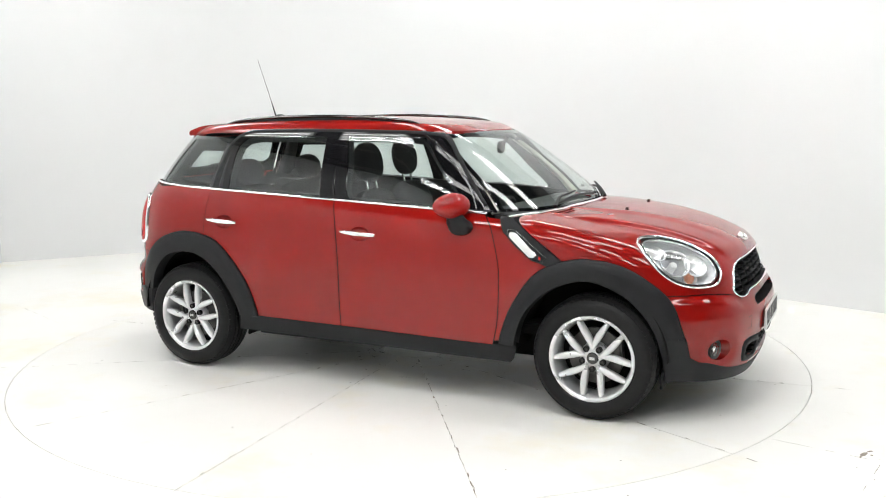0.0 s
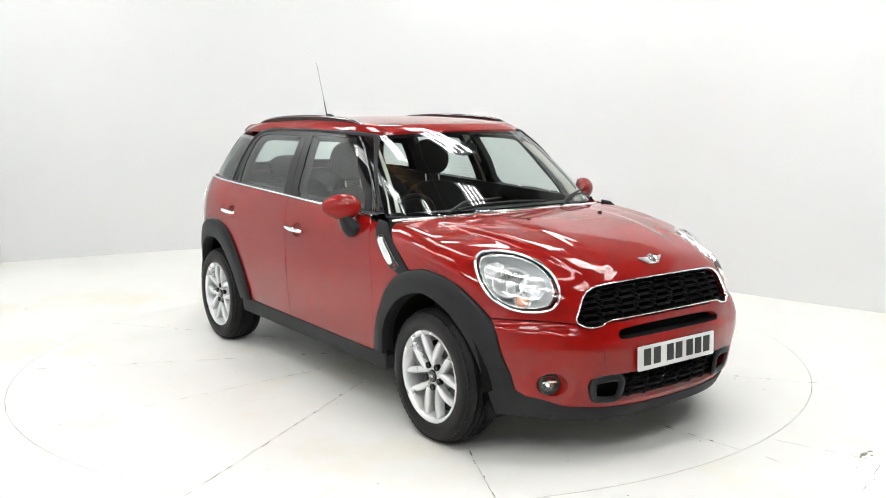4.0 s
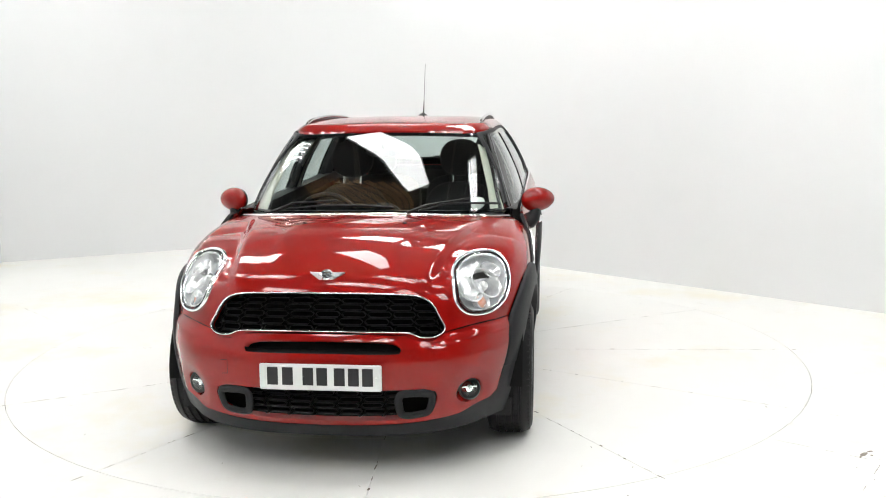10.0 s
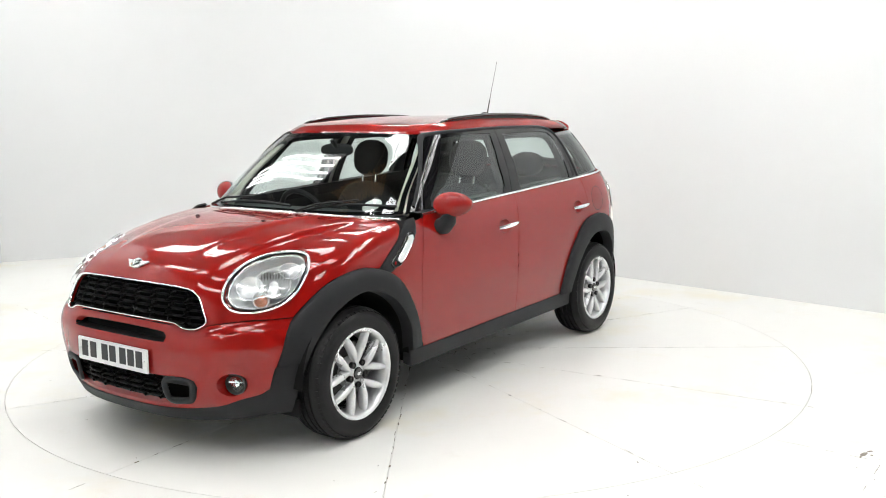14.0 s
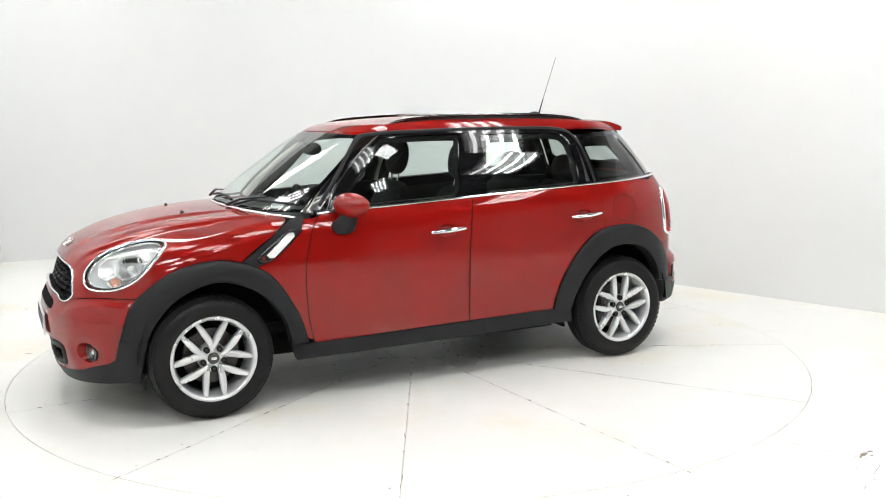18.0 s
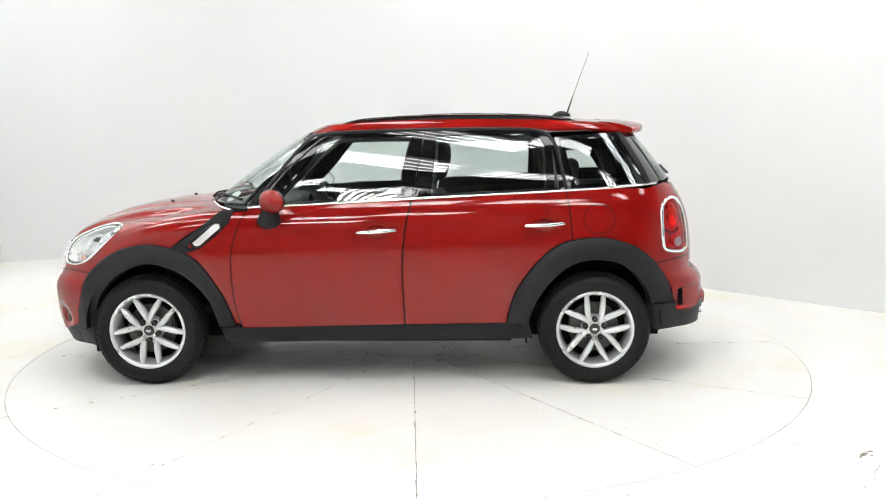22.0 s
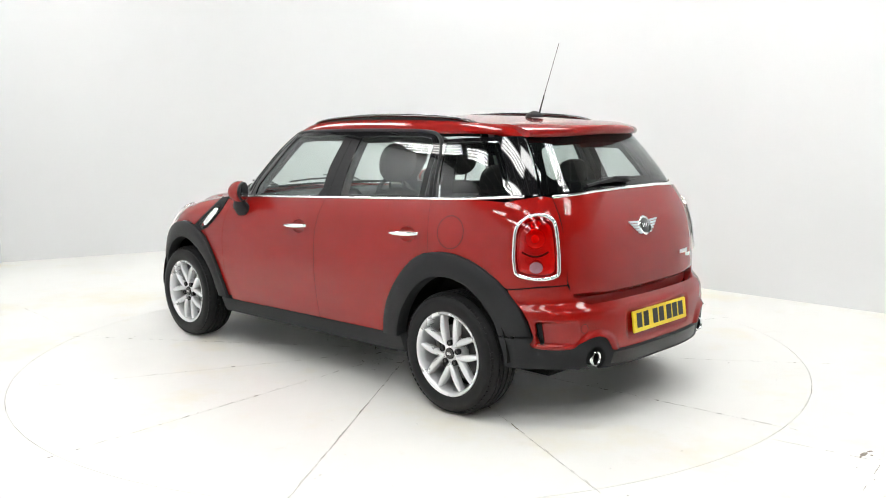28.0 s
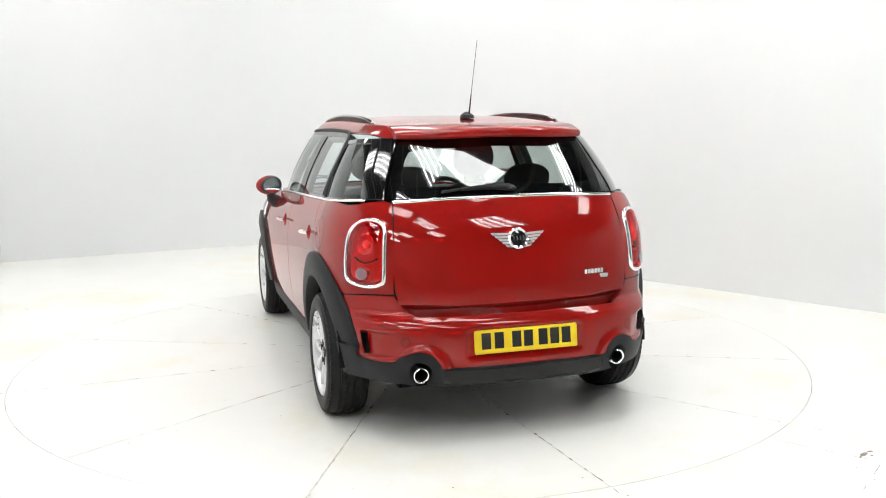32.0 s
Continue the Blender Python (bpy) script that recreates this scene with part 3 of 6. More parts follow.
def arc_pts(cx, cz, rx, rz, a0, a1, n=24):
    return [(cx + rx * math.cos(radians(a0 + (a1 - a0) * i / n)), cz + rz * math.sin(radians(a0 + (a1 - a0) * i / n))) for i in range(n + 1)]


# outlines on the side, (x, z)
FA_OUT = [(1.738, 0.445), (1.72, 0.505), (1.69, 0.60), (1.635, 0.673), (1.528, 0.757), (1.424, 0.806), (1.288, 0.829), (1.18, 0.820), (1.057, 0.779), (0.961, 0.707), (0.853, 0.541), (0.797, 0.40), (0.786, 0.350)]
FA_IN = [(1.606, 0.445), (1.598, 0.469), (1.555, 0.55), (1.451, 0.655), (1.295, 0.718), (1.162, 0.700), (1.032, 0.628), (0.93, 0.51), (0.885, 0.38), (0.878, 0.345)]
RA_OUT = [(-0.790, 0.355), (-0.813, 0.462), (-0.861, 0.577), (-0.956, 0.706), (-1.066, 0.803), (-1.176, 0.844), (-1.333, 0.854), (-1.490, 0.815), (-1.616, 0.732), (-1.70, 0.626), (-1.738, 0.552), (-1.760, 0.468)]
RA_IN = [(-0.915, 0.355), (-0.932, 0.42), (-0.980, 0.52), (-1.068, 0.632), (-1.178, 0.708), (-1.303, 0.730), (-1.429, 0.706), (-1.524, 0.636), (-1.589, 0.545), (-1.612, 0.468)]
fa_out, ra_out = smooth_line(FA_OUT, 4), smooth_line(RA_OUT, 4)
fa_in, ra_in = smooth_line(FA_IN, 4), smooth_line(RA_IN, 4)
A_GAP = smooth_line([(0.690, 1.034), (0.742, 0.949), (0.785, 0.802), (0.794, 0.669), (0.780, 0.469), (0.745, 0.330)], 5)
B_GAP = smooth_line([(-0.250, 1.077), (-0.211, 0.898), (-0.195, 0.670), (-0.204, 0.348)], 5)
C_GAP = smooth_line([(-1.134, 1.118), (-1.152, 0.991), (-1.166, 0.83)], 5)
BELT_PTS = [(x, float(belt(x))) for x in np.linspace(0.95, -1.70, 40)]


TL = smooth_loop([(-1.675, 0.788, 0.89), (-1.672, 0.765, 1.005), (-1.70, 0.718, 1.056), (-1.745, 0.665, 1.070), (-1.79, 0.625, 1.05), (-1.82, 0.622, 0.99), (-1.848, 0.635, 0.80), (-1.842, 0.655, 0.757), (-1.79, 0.715, 0.745), (-1.70, 0.784, 0.765), (-1.68, 0.79, 0.82)], 4)
BUMQ = ("c", (-1.15, 0.0, 0.80), "-x")


def shrink(pts, k):
    p = np.array(pts)
    c = p.mean(0)
    return [tuple(c + (q - c) * k) for q in p]


def cut(line, lo, hi, axis=0):
    return [q for q in line if lo <= q[axis] <= hi]


def cup_loop(x, z):
    return [(x + 0.062 * math.cos(a), z + 0.041 * math.sin(a)) for a in np.linspace(0, 2 * math.pi, 24, endpoint=False)]


def side_sheets(side):
    # front door
    b = [(x, float(belt(x)) - 0.004) for x in np.linspace(0.69, -0.25, 18)]
    front = A_GAP[::-1][:-1] + b + B_GAP[1:] + [(0.0, 0.345)]
    door = panel("front_door", f_side, "y", front, PAINT, side=side, step=0.016, holes=[cup_loop(-0.051, 0.895)], label="red front door with chrome handle")
    b = [(x, float(belt(x)) - 0.004) for x in np.linspace(-0.25, -1.134, 18)]
    arch = [q for q in ra_out if q[0] > -1.166]
    rear = B_GAP[::-1][:-1] + b + C_GAP[1:] + arch[::-1]
    rdoor = panel("rear_door", f_side, "y", rear, PAINT, side=side, step=0.016, holes=[cup_loop(-1.004, 0.926)], label="red rear door with chrome handle")
    # front wing behind the vent
    wing = [(0.784, 1.010)] + [q for q in A_GAP if q[1] < 1.02][:-1] + [q for q in fa_out if q[0] < 1.06 and q[1] > 0.36][::-1] + [(1.022, 0.792), (0.966, 0.810), (0.875, 0.880), (0.804, 0.950)]
    panel("front_wing", f_side, "y", wing, PAINT, side=side, gap=0.0025, step=0.025, label="red front wing")
    # rear quarter
    b = [(x, float(belt(x)) - 0.004) for x in np.linspace(-1.134, -1.62, 10)]
    q = [(x, z) for x, z in b]
    arch = [p for p in ra_out if p[0] <= -1.166 and p[0] > -1.66]
    qp = [(x, 0.79, z) for x, z in q] + [(-1.72, 0.60, 1.148), (-1.753, 0.572, 1.139), (-1.852, 0.598, 0.95), (-1.874, 0.605, 0.80), (-1.876, 0.606, 0.719)]
    qp += [(-1.79, 0.725, 0.716), (-1.66, 0.81, 0.699)]
    qs = dom(BUMQ, qp) + dom(BUMQ, [tuple(p) for p in lift(f_side, "y", arch[::-1])[0]]) + dom(BUMQ, [tuple(p) for p in lift(f_side, "y", C_GAP[::-1][:-1])[0]])
    holes = [dom(BUMQ, shrink(TL, 0.82))]
    panel("quarter_lining", f_side, BUMQ, qs, DASH_M, side=side, holes=holes, step=0.05, out=-0.022, flange=0, label="dark inner lining of the rear quarter")
    panel("rear_quarter", f_side, BUMQ, qs, PAINT, side=side, holes=holes, step=0.014, label="red rear quarter panel with round fuel flap" if side > 0 else "red rear quarter panel")
    return door, rdoor


doors = {s: side_sheets(s) for s in (1, -1)}
for s in (1, -1):
    for line in (A_GAP, B_GAP, C_GAP):
        ribbon("door_seal", f_side, "y", line, 0.022, DARK, side=s, out=-0.005, label="dark rubber door seal")

# bonnet: one clamshell down to the wheel arches and round the lamps and grille
cowl = smooth_line([(1.065, 0.0, 1.05), (1.05, 0.2, 1.05), (1.005, 0.4, 1.045), (0.93, 0.58, 1.04), (0.845, 0.715, 1.03)], 4)
on_arch = [tuple(p) for p in lift(f_side, "y", [q for q in fa_out if q[0] > 1.14 and q[1] > 0.655][::-1])[0]]
SEAM = [(1.655, 0.778, 0.655), (1.735, 0.728, 0.655), (1.845, 0.63, 0.655), (1.927, 0.515, 0.638), (1.958, 0.468, 0.612), (1.979, 0.408, 0.612), (1.984, 0.352, 0.634), (2.0, 0.2, 0.640), (2.003, 0.0, 0.641)]
GRILLE = smooth_line([(1.944, 0.0, 0.801), (1.934, 0.264, 0.798), (1.914, 0.39, 0.788), (1.906, 0.452, 0.757), (1.916, 0.49, 0.697), (1.926, 0.512, 0.650), (1.955, 0.474, 0.622), (1.975, 0.412, 0.624), (1.984, 0.362, 0.643), (2.0, 0.2, 0.648), (2.003, 0.0, 0.649)], 3)
HL = smooth_loop([(1.813, 0.532, 0.830), (1.70, 0.533, 0.890), (1.577, 0.585, 0.926), (1.50, 0.665, 0.934), (1.478, 0.722, 0.918), (1.505, 0.752, 0.875), (1.555, 0.768, 0.82), (1.61, 0.769, 0.765), (1.67, 0.752, 0.722), (1.74, 0.71, 0.692), (1.81, 0.645, 0.684), (1.858, 0.585, 0.70), (1.868, 0.546, 0.755)], 4)
clam = list(cowl) + [(0.850, 0.775, 1.022), (0.895, 0.812, 0.984), (0.968, 0.845, 0.928), (1.135, 0.862, 0.812)] + on_arch + SEAM
panel("bonnet", f_front, CLAM, dom(CLAM, both(clam)), PAINT, step=0.012, holes=[dom(CLAM, both(GRILLE)), dom(CLAM, shrink(HL, 0.88)), dom(CLAM, flip(shrink(HL, 0.88)))], label="red clamshell bonnet with two raised creases")
# bumpers
on_arch = [tuple(p) for p in lift(f_side, "y", [q for q in fa_out if q[0] > 1.64 and 0.44 < q[1] < 0.65][::-1])[0]]
SLOT = smooth_line([(2.017, 0.0, 0.616), (2.014, 0.2, 0.613), (2.006, 0.30, 0.606), (2.012, 0.335, 0.590), (2.022, 0.335, 0.570), (2.028, 0.30, 0.562), (2.043, 0.0, 0.564)], 3)
LOWG = [(2.03, 0.0, 0.409), (2.0, 0.43, 0.409), (1.985, 0.478, 0.395), (1.972, 0.487, 0.365), (1.965, 0.468, 0.31), (1.972, 0.42, 0.277), (2.009, 0.24, 0.268), (2.016, 0.0, 0.264)]
FOG = [(1.88 + 0.055 * 0.55 * math.cos(a), 0.612 - 0.062 * math.cos(a), 0.373 + 0.055 * math.sin(a)) for a in np.linspace(0, 2 * math.pi, 24, endpoint=False)]
LIPLINE = [(1.745, 0.735, 0.435), (1.756, 0.712, 0.345), (1.79, 0.685, 0.322), (1.827, 0.653, 0.312), (1.885, 0.584, 0.286), (1.949, 0.432, 0.256), (1.999, 0.23, 0.243), (2.003, 0.0, 0.239)]
bum = SEAM[::-1] + on_arch[::1] + LIPLINE
seam_uv = np.array(sorted((abs(u), v) for u, v in dom(BUMF, SEAM)))


FOGC = np.mean(np.array(dom(BUMF, FOG)), 0)


def proud(u, v):
    """The bumper stands a little proud of the bonnet towards its corners."""
    t = np.clip((np.interp(np.abs(u), seam_uv[:, 0], seam_uv[:, 1]) - v - 0.004) / 0.05, 0, 1)
    c = np.clip((np.abs(u) - 0.38) / 0.16, 0, 1)
    d2 = ((np.abs(u) - FOGC[0]) / 0.085) ** 2 + ((v - FOGC[1]) / 0.075) ** 2
    return 0.015 * t * t * (3 - 2 * t) * c * c * (3 - 2 * c) - 0.018 * np.exp(-d2**2)


panel("front_bumper", f_front, BUMF, dom(BUMF, both(bum)), PAINT, step=0.013, gap=0.0015, flange=0.03, shape=proud, holes=[dom(BUMF, both(SLOT)), dom(BUMF, both(LOWG)), dom(BUMF, FOG), dom(BUMF, flip(FOG))], label="red front bumper with air slot and lower grille")
ra_edge = [tuple(p) for p in lift(f_side, "y", [q for q in ra_out if q[0] < -1.66 and q[1] > 0.46])[0]]
RTOP = [(-1.66, 0.81, 0.697), (-1.79, 0.725, 0.713), (-1.875, 0.606, 0.717), (-1.905, 0.584, 0.67), (-1.933, 0.555, 0.638), (-1.957, 0.515, 0.622), (-1.96, 0.3, 0.618), (-1.965, 0.0, 0.616)]
RLOW = smooth_line([(-1.755, 0.765, 0.44), (-1.79, 0.745, 0.412), (-1.913, 0.636, 0.408), (-1.94, 0.60, 0.435), (-1.965, 0.555, 0.458), (-1.985, 0.507, 0.465), (-1.998, 0.455, 0.447), (-2.006, 0.42, 0.40), (-2.008, 0.40, 0.384), (-2.025, 0.2, 0.379), (-2.03, 0.0, 0.378)], 4)
VENT = [(-1.792, 0.752, 0.538), (-1.816, 0.736, 0.538), (-1.819, 0.734, 0.50), (-1.826, 0.728, 0.438), (-1.812, 0.737, 0.438), (-1.799, 0.747, 0.48)]
SCOOP = np.array(dom(BUMR, [(-1.80, 0.748, 0.55), (-1.83, 0.724, 0.425), (-1.94, 0.60, 0.48)]))


NPR = [abs(dom(BUMR, [(-2.03, 0.315, 0.5)])[0][0]), dom(BUMR, [(-2.03, 0.0, 0.41)])[0][1], dom(BUMR, [(-2.03, 0.0, 0.572)])[0][1]]


PIPE_UV = np.array(dom(BUMR, [(-1.99, 0.507, 0.352), (-1.99, 0.507, 0.466), (-1.99, 0.507, 0.505)]))


def scoop(u, v):
    """A pocket behind the slot that runs out towards the exhaust."""
    k = np.clip((np.abs(u) - SCOOP[2, 0]) / (abs(SCOOP[0, 0]) - SCOOP[2, 0]), 0, 1)
    end = np.clip((abs(SCOOP[0, 0]) + 0.012 - np.abs(u)) / 0.012, 0, 1)
    band = np.clip((SCOOP[0, 1] - v) / 0.016, 0, 1) * np.clip((v - SCOOP[1, 1]) / 0.016, 0, 1)
    rec = np.clip((NPR[0] - np.abs(u)) / 0.028, 0, 1) * np.clip((NPR[2] - v) / 0.026, 0, 1) * np.clip((v - NPR[1]) / 0.026, 0, 1)
    rad = np.hypot(np.abs(u) - abs(PIPE_UV[0, 0]), v - PIPE_UV[0, 1])
    r0, r1 = PIPE_UV[1, 1] - PIPE_UV[0, 1], PIPE_UV[2, 1] - PIPE_UV[0, 1]
    arch = np.clip((r1 - rad) / (r1 - r0), 0, 1)
    return 0.017 * arch * arch * (3 - 2 * arch) - 0.024 * k * end * band * band * (3 - 2 * band) - 0.011 * rec * rec * (3 - 2 * rec)


panel("rear_bumper", f_tail, BUMR, dom(BUMR, both(RLOW[::-1] + ra_edge[::-1] + RTOP)), PAINT, step=0.012, shape=scoop, gap=0.0015, flange=0.05, holes=[dom(BUMR, VENT), dom(BUMR, flip(VENT))], label="red rear bumper with number plate recess")
# tailgate
tg = [(0.0, 0.575), (0.45, 0.59), (0.53, 0.615), (0.582, 0.66), (0.601, 0.74), (0.604, 0.85), (0.596, 0.96), (0.571, 1.139), (0.3, 1.15), (0.0, 1.152)]
tg = tg + [(-y, z) for y, z in tg[::-1][1:-1]]
panel("tailgate_lining", f_side, "-x", tg, DASH_M, gap=0.01, out=-0.052, flange=0, step=0.05, label="dark inner lining of the tailgate")


def tuck(u, v):
    """The foot of the tailgate turns in under a soft edge."""
    e = np.clip((0.660 + 0.012 * (u / 0.5) ** 2 - v) / 0.020, 0, 1) * np.clip((0.600 - np.abs(u)) / 0.05, 0, 1)
    return -0.034 * e * e * (3 - 2 * e)


panel("tailgate", f_side, "-x", tg, PAINT, step=0.012, gap=0.0008, shape=tuck, label="red tailgate with winged badge")

# roof: red cap over the windows
ro = [(0.405, 0.0), (0.40, 0.25), (0.36, 0.45), (0.27, 0.56), (0.15, 0.592)] + [(x, 0.606) for x in np.linspace(0.0, -1.1, 10)] + [(-1.25, 0.595), (-1.42, 0.555), (-1.52, 0.48), (-1.57, 0.3), (-1.585, 0.0)]
ro = smooth_line(ro, 2)
ro = ro + [(x, -y) for x, y in ro[::-1][1:-1]]
panel("roof", f_roof, "z", ro, PAINT, step=0.018, gap=0, flange=0.02, label="red roof skin")

# windscreen and side glass
ws = smooth_line([(0.0, 1.045), (0.35, 1.043), (0.60, 1.038), (0.705, 1.034)], 4) + smooth_line([(0.68, 1.12), (0.635, 1.28), (0.575, 1.438)], 3) + smooth_line([(0.5, 1.447), (0.25, 1.456), (0.0, 1.459)], 3)
ws = ws + [(-y, z) for y, z in ws[::-1][1:-1]]
wsi = [tuple(q) for q in inset(ws, 0.016)]
panel("windscreen_border", f_glass, "x", ws, BORDER, holes=[wsi], gap=0.002, out=-0.006, flange=0.004, step=0.04, label="black border of the windscreen")
panel("windscreen", f_glass, "x", ws, GLASS, flange=0.005, step=0.04, label="clear curved windscreen")
rg = [(0.0, 1.165), (0.4, 1.16), (0.60, 1.152), (0.565, 1.25), (0.52, 1.35), (0.485, 1.44), (0.25, 1.455), (0.0, 1.46)]
rg = rg + [(-y, z) for y, z in rg[::-1][1:-1]]
rgi = [(0.0, 1.215), (0.38, 1.212), (0.50, 1.222), (0.52, 1.25), (0.475, 1.35), (0.45, 1.385), (0.40, 1.40), (0.0, 1.41)]
rgi = rgi + [(-y, z) for y, z in rgi[::-1][1:-1]]
panel("rear_window_border", f_glass, "-x", rg, BORDER, holes=[rgi], gap=0.002, out=-0.006, flange=0.02, step=0.04, label="black border of the rear window")
panel("rear_window", f_glass, "-x", rg, REARGLASS, flange=0.005, step=0.04, label="dark tinted rear window")

FW = smooth_loop([(0.545, 1.056), (0.40, 1.245), (0.262, 1.412), (0.22, 1.428), (-0.02, 1.437), (-0.24, 1.436), (-0.245, 1.42), (-0.20, 1.25), (-0.155, 1.085), (0.2, 1.068)], 3)
RW = [(-0.358, 1.090), (-0.375, 1.26), (-0.393, 1.430), (-0.6, 1.437), (-0.90, 1.436), (-0.975, 1.425), (-1.012, 1.385), (-1.022, 1.30), (-1.022, 1.20), (-1.020, 1.122), (-0.7, 1.106)]
QW = [(-1.105, 1.405), (-1.13, 1.27), (-1.168, 1.128), (-1.40, 1.141), (-1.60, 1.152), (-1.52, 1.28), (-1.42, 1.415), (-1.25, 1.412)]


def greenhouse(side):
    fr = [(0.69, 1.036), (0.53, 1.235), (0.36, 1.428), (0.25, 1.446), (0.0, 1.452), (-0.325, 1.463), (-0.30, 1.33), (-0.252, 1.077)] + [(x, float(belt(x))) for x in (0.0, 0.3, 0.5)]
    panel("door_frame", f_glass, "y", fr, SATIN, side=side, holes=[FW], step=0.035, gap=0.0025, label="black front door window frame")
    panel("front_window", f_glass, "y", FW, GLASS, side=side, gap=-0.002, out=-0.004, flange=0.004, step=0.05, label="clear front door window")
    rr = [(-0.252, 1.077), (-0.30, 1.33), (-0.325, 1.463), (-0.6, 1.467), (-0.9, 1.465), (-0.985, 1.455), (-1.045, 1.43), (-1.075, 1.40), (-1.105, 1.27), (-1.134, 1.118), (-0.8, 1.103), (-0.5, 1.089)]
    panel("door_frame", f_glass, "y", rr, SATIN, side=side, holes=[RW], step=0.035, gap=0.0015, label="black rear door window frame")
    panel("rear_side_window", f_glass, "y", RW, DARKGLASS, side=side, gap=-0.002, out=-0.004, flange=0.004, step=0.05, label="tinted rear door window")
    d = [(-1.134, 1.118), (-1.105, 1.27), (-1.075, 1.42), (-1.2, 1.43), (-1.45, 1.44), (-1.515, 1.44), (-1.62, 1.29), (-1.70, 1.155), (-1.5, 1.146), (-1.3, 1.131)]
    panel("rear_pillar", f_glass, "y", d, PIANO, side=side, holes=[QW], step=0.035, gap=0.0015, label="gloss black rear pillar")
    panel("quarter_window", f_glass, "y", QW, DARKGLASS, side=side, gap=-0.002, out=-0.004, flange=0.004, step=0.05, label="tinted rear quarter window")
    # inner window surrounds
    for nm, o2, h2 in (("door_frame_lining", fr, FW), ("door_frame_lining", rr, RW)):
        panel(nm, f_glass, "y", o2, BLACK, side=side, holes=[[tuple(q) for q in inset(h2, 0.012)]], step=0.06, gap=0, out=-0.022, flange=0.03, label="black inner window surround")
    panel("rear_pillar_lining", f_glass, "y", d, BORDER, side=side, holes=[[tuple(q) for q in inset(QW, 0.028)]], step=0.06, gap=0, out=-0.03, flange=0.05, label="dark rear pillar lining")
    # windscreen pillar, drawn across the corner
    a = [(0.708, 1.034), (0.683, 1.12), (0.638, 1.28), (0.578, 1.438), (0.60, 1.436), (0.660, 1.28), (0.715, 1.12), (0.745, 1.034)]
    panel("windscreen_pillar", f_glass, "x", [(side * y, z) for y, z in a], SATIN, step=0.03, gap=0.0, out=0.002, label="black windscreen pillar")


for s in (1, -1):
    greenhouse(s)
    ribbon("belt_strip", f_side, "y", [(x, float(belt(x))) for x in np.linspace(0.70, -1.66, 40)], 0.012, CHROME, side=s, out=0.006, label="chrome belt-line strip")


def flare(pts_in, pts_out, name, side, lo=-9, hi=9):
    """Wheel-arch trim: a proud band round the opening with its lip turned in."""
    n = 40

    def even(p):
        p = np.array(p)
        d = np.concatenate([[0], np.cumsum(np.linalg.norm(np.diff(p, axis=0), axis=1))])
        k = np.linspace(0, d[-1], n + 1)
        return np.stack([np.interp(k, d, p[:, 0]), np.interp(k, d, p[:, 1])], -1)
    I, O = even(pts_in), even(pts_out)
    bm = bmesh.new()
    rows = []
    for t, off in ((1.0, 0.0), (0.995, 0.012), (0.95, 0.020), (0.55, 0.026), (0.15, 0.030), (0.03, 0.026), (0.0, 0.015), (-0.015, -0.015), (-0.03, -0.04)):
        q = I + (O - I) * t
        P, N = lift(f_side, "y", q, side, 0.0)
        P = P + np.stack([N[:, 0] * 0.5, np.sign(N[:, 1]) * np.ones(len(N)), N[:, 2] * 0], -1) * off
        rows.append([bm.verts.new(v) for v in P])
    for a, b in zip(rows, rows[1:]):
        for i in range(n):
            x = (rows[3][i].co.x + rows[3][i + 1].co.x) / 2
            if lo <= x <= hi:
                bm.faces.new((a[i], a[i + 1], b[i + 1], b[i]))
    for v in [v for v in bm.verts if not v.link_faces]:
        bm.verts.remove(v)
    return part(name, bm, TRIM, car, "dark grey plastic wheel-arch trim", split=50)


for s in (1, -1):
    flare(fa_in, fa_out, "wheel_arch_trim", s)
    flare(ra_in, ra_out, "wheel_arch_trim", s, -9, -1.17)
    flare(ra_in, ra_out, "wheel_arch_trim", s, -1.17, 9)
    # sill
    sill = [(0.872, 0.335), (0.5, 0.337), (-0.2, 0.348), (-0.92, 0.362), (-0.94, 0.265), (0.0, 0.255), (0.845, 0.247)]
    panel("sill", f_side, "y", sill, TRIM, side=s, gap=0.0, out=0.006, flange=0.05, label="dark grey plastic sill")
# lower black valances
fl_edge = [tuple(p) for p in lift(f_side, "y", [(1.735, 0.444), (1.67, 0.444), (1.608, 0.443), (1.624, 0.38), (1.635, 0.32), (1.645, 0.218)])[0]]
LIPF = LIPLINE[::-1][:-1] + fl_edge + [(1.72, 0.74, 0.208), (1.80, 0.66, 0.200), (1.88, 0.56, 0.197), (1.95, 0.40, 0.192), (1.975, 0.2, 0.19), (1.98, 0.0, 0.187)]
UF = np.abs(np.array(dom(BUMF, [(1.79, 0.69, 0.33), (1.70, 0.78, 0.36)]))[:, 0])


def swell(a, b):
    return lambda u, v: 0.020 * np.clip((np.abs(u) - a) / (b - a), 0, 1)


panel("front_lip", f_front, BUMF, dom(BUMF, both(LIPF)), TRIM, shape=swell(*UF), gap=0.0, out=0.005, flange=0.10, label="dark grey plastic front lip")
rl_edge = [tuple(p) for p in lift(f_side, "y", [(-1.758, 0.464), (-1.68, 0.465), (-1.614, 0.465), (-1.628, 0.40), (-1.637, 0.318)])[0]]
LIPR = RLOW[::-1][:-1] + rl_edge + [(-1.72, 0.767, 0.312), (-1.845, 0.689, 0.308), (-1.93, 0.584, 0.306), (-1.985, 0.42, 0.292), (-2.0, 0.2, 0.288), (-2.01, 0.0, 0.288)]
PIPE = [(-1.97, 0.507 + 0.062 * math.cos(a), 0.352 + 0.062 * math.sin(a)) for a in np.linspace(0, 2 * math.pi, 24, endpoint=False)]
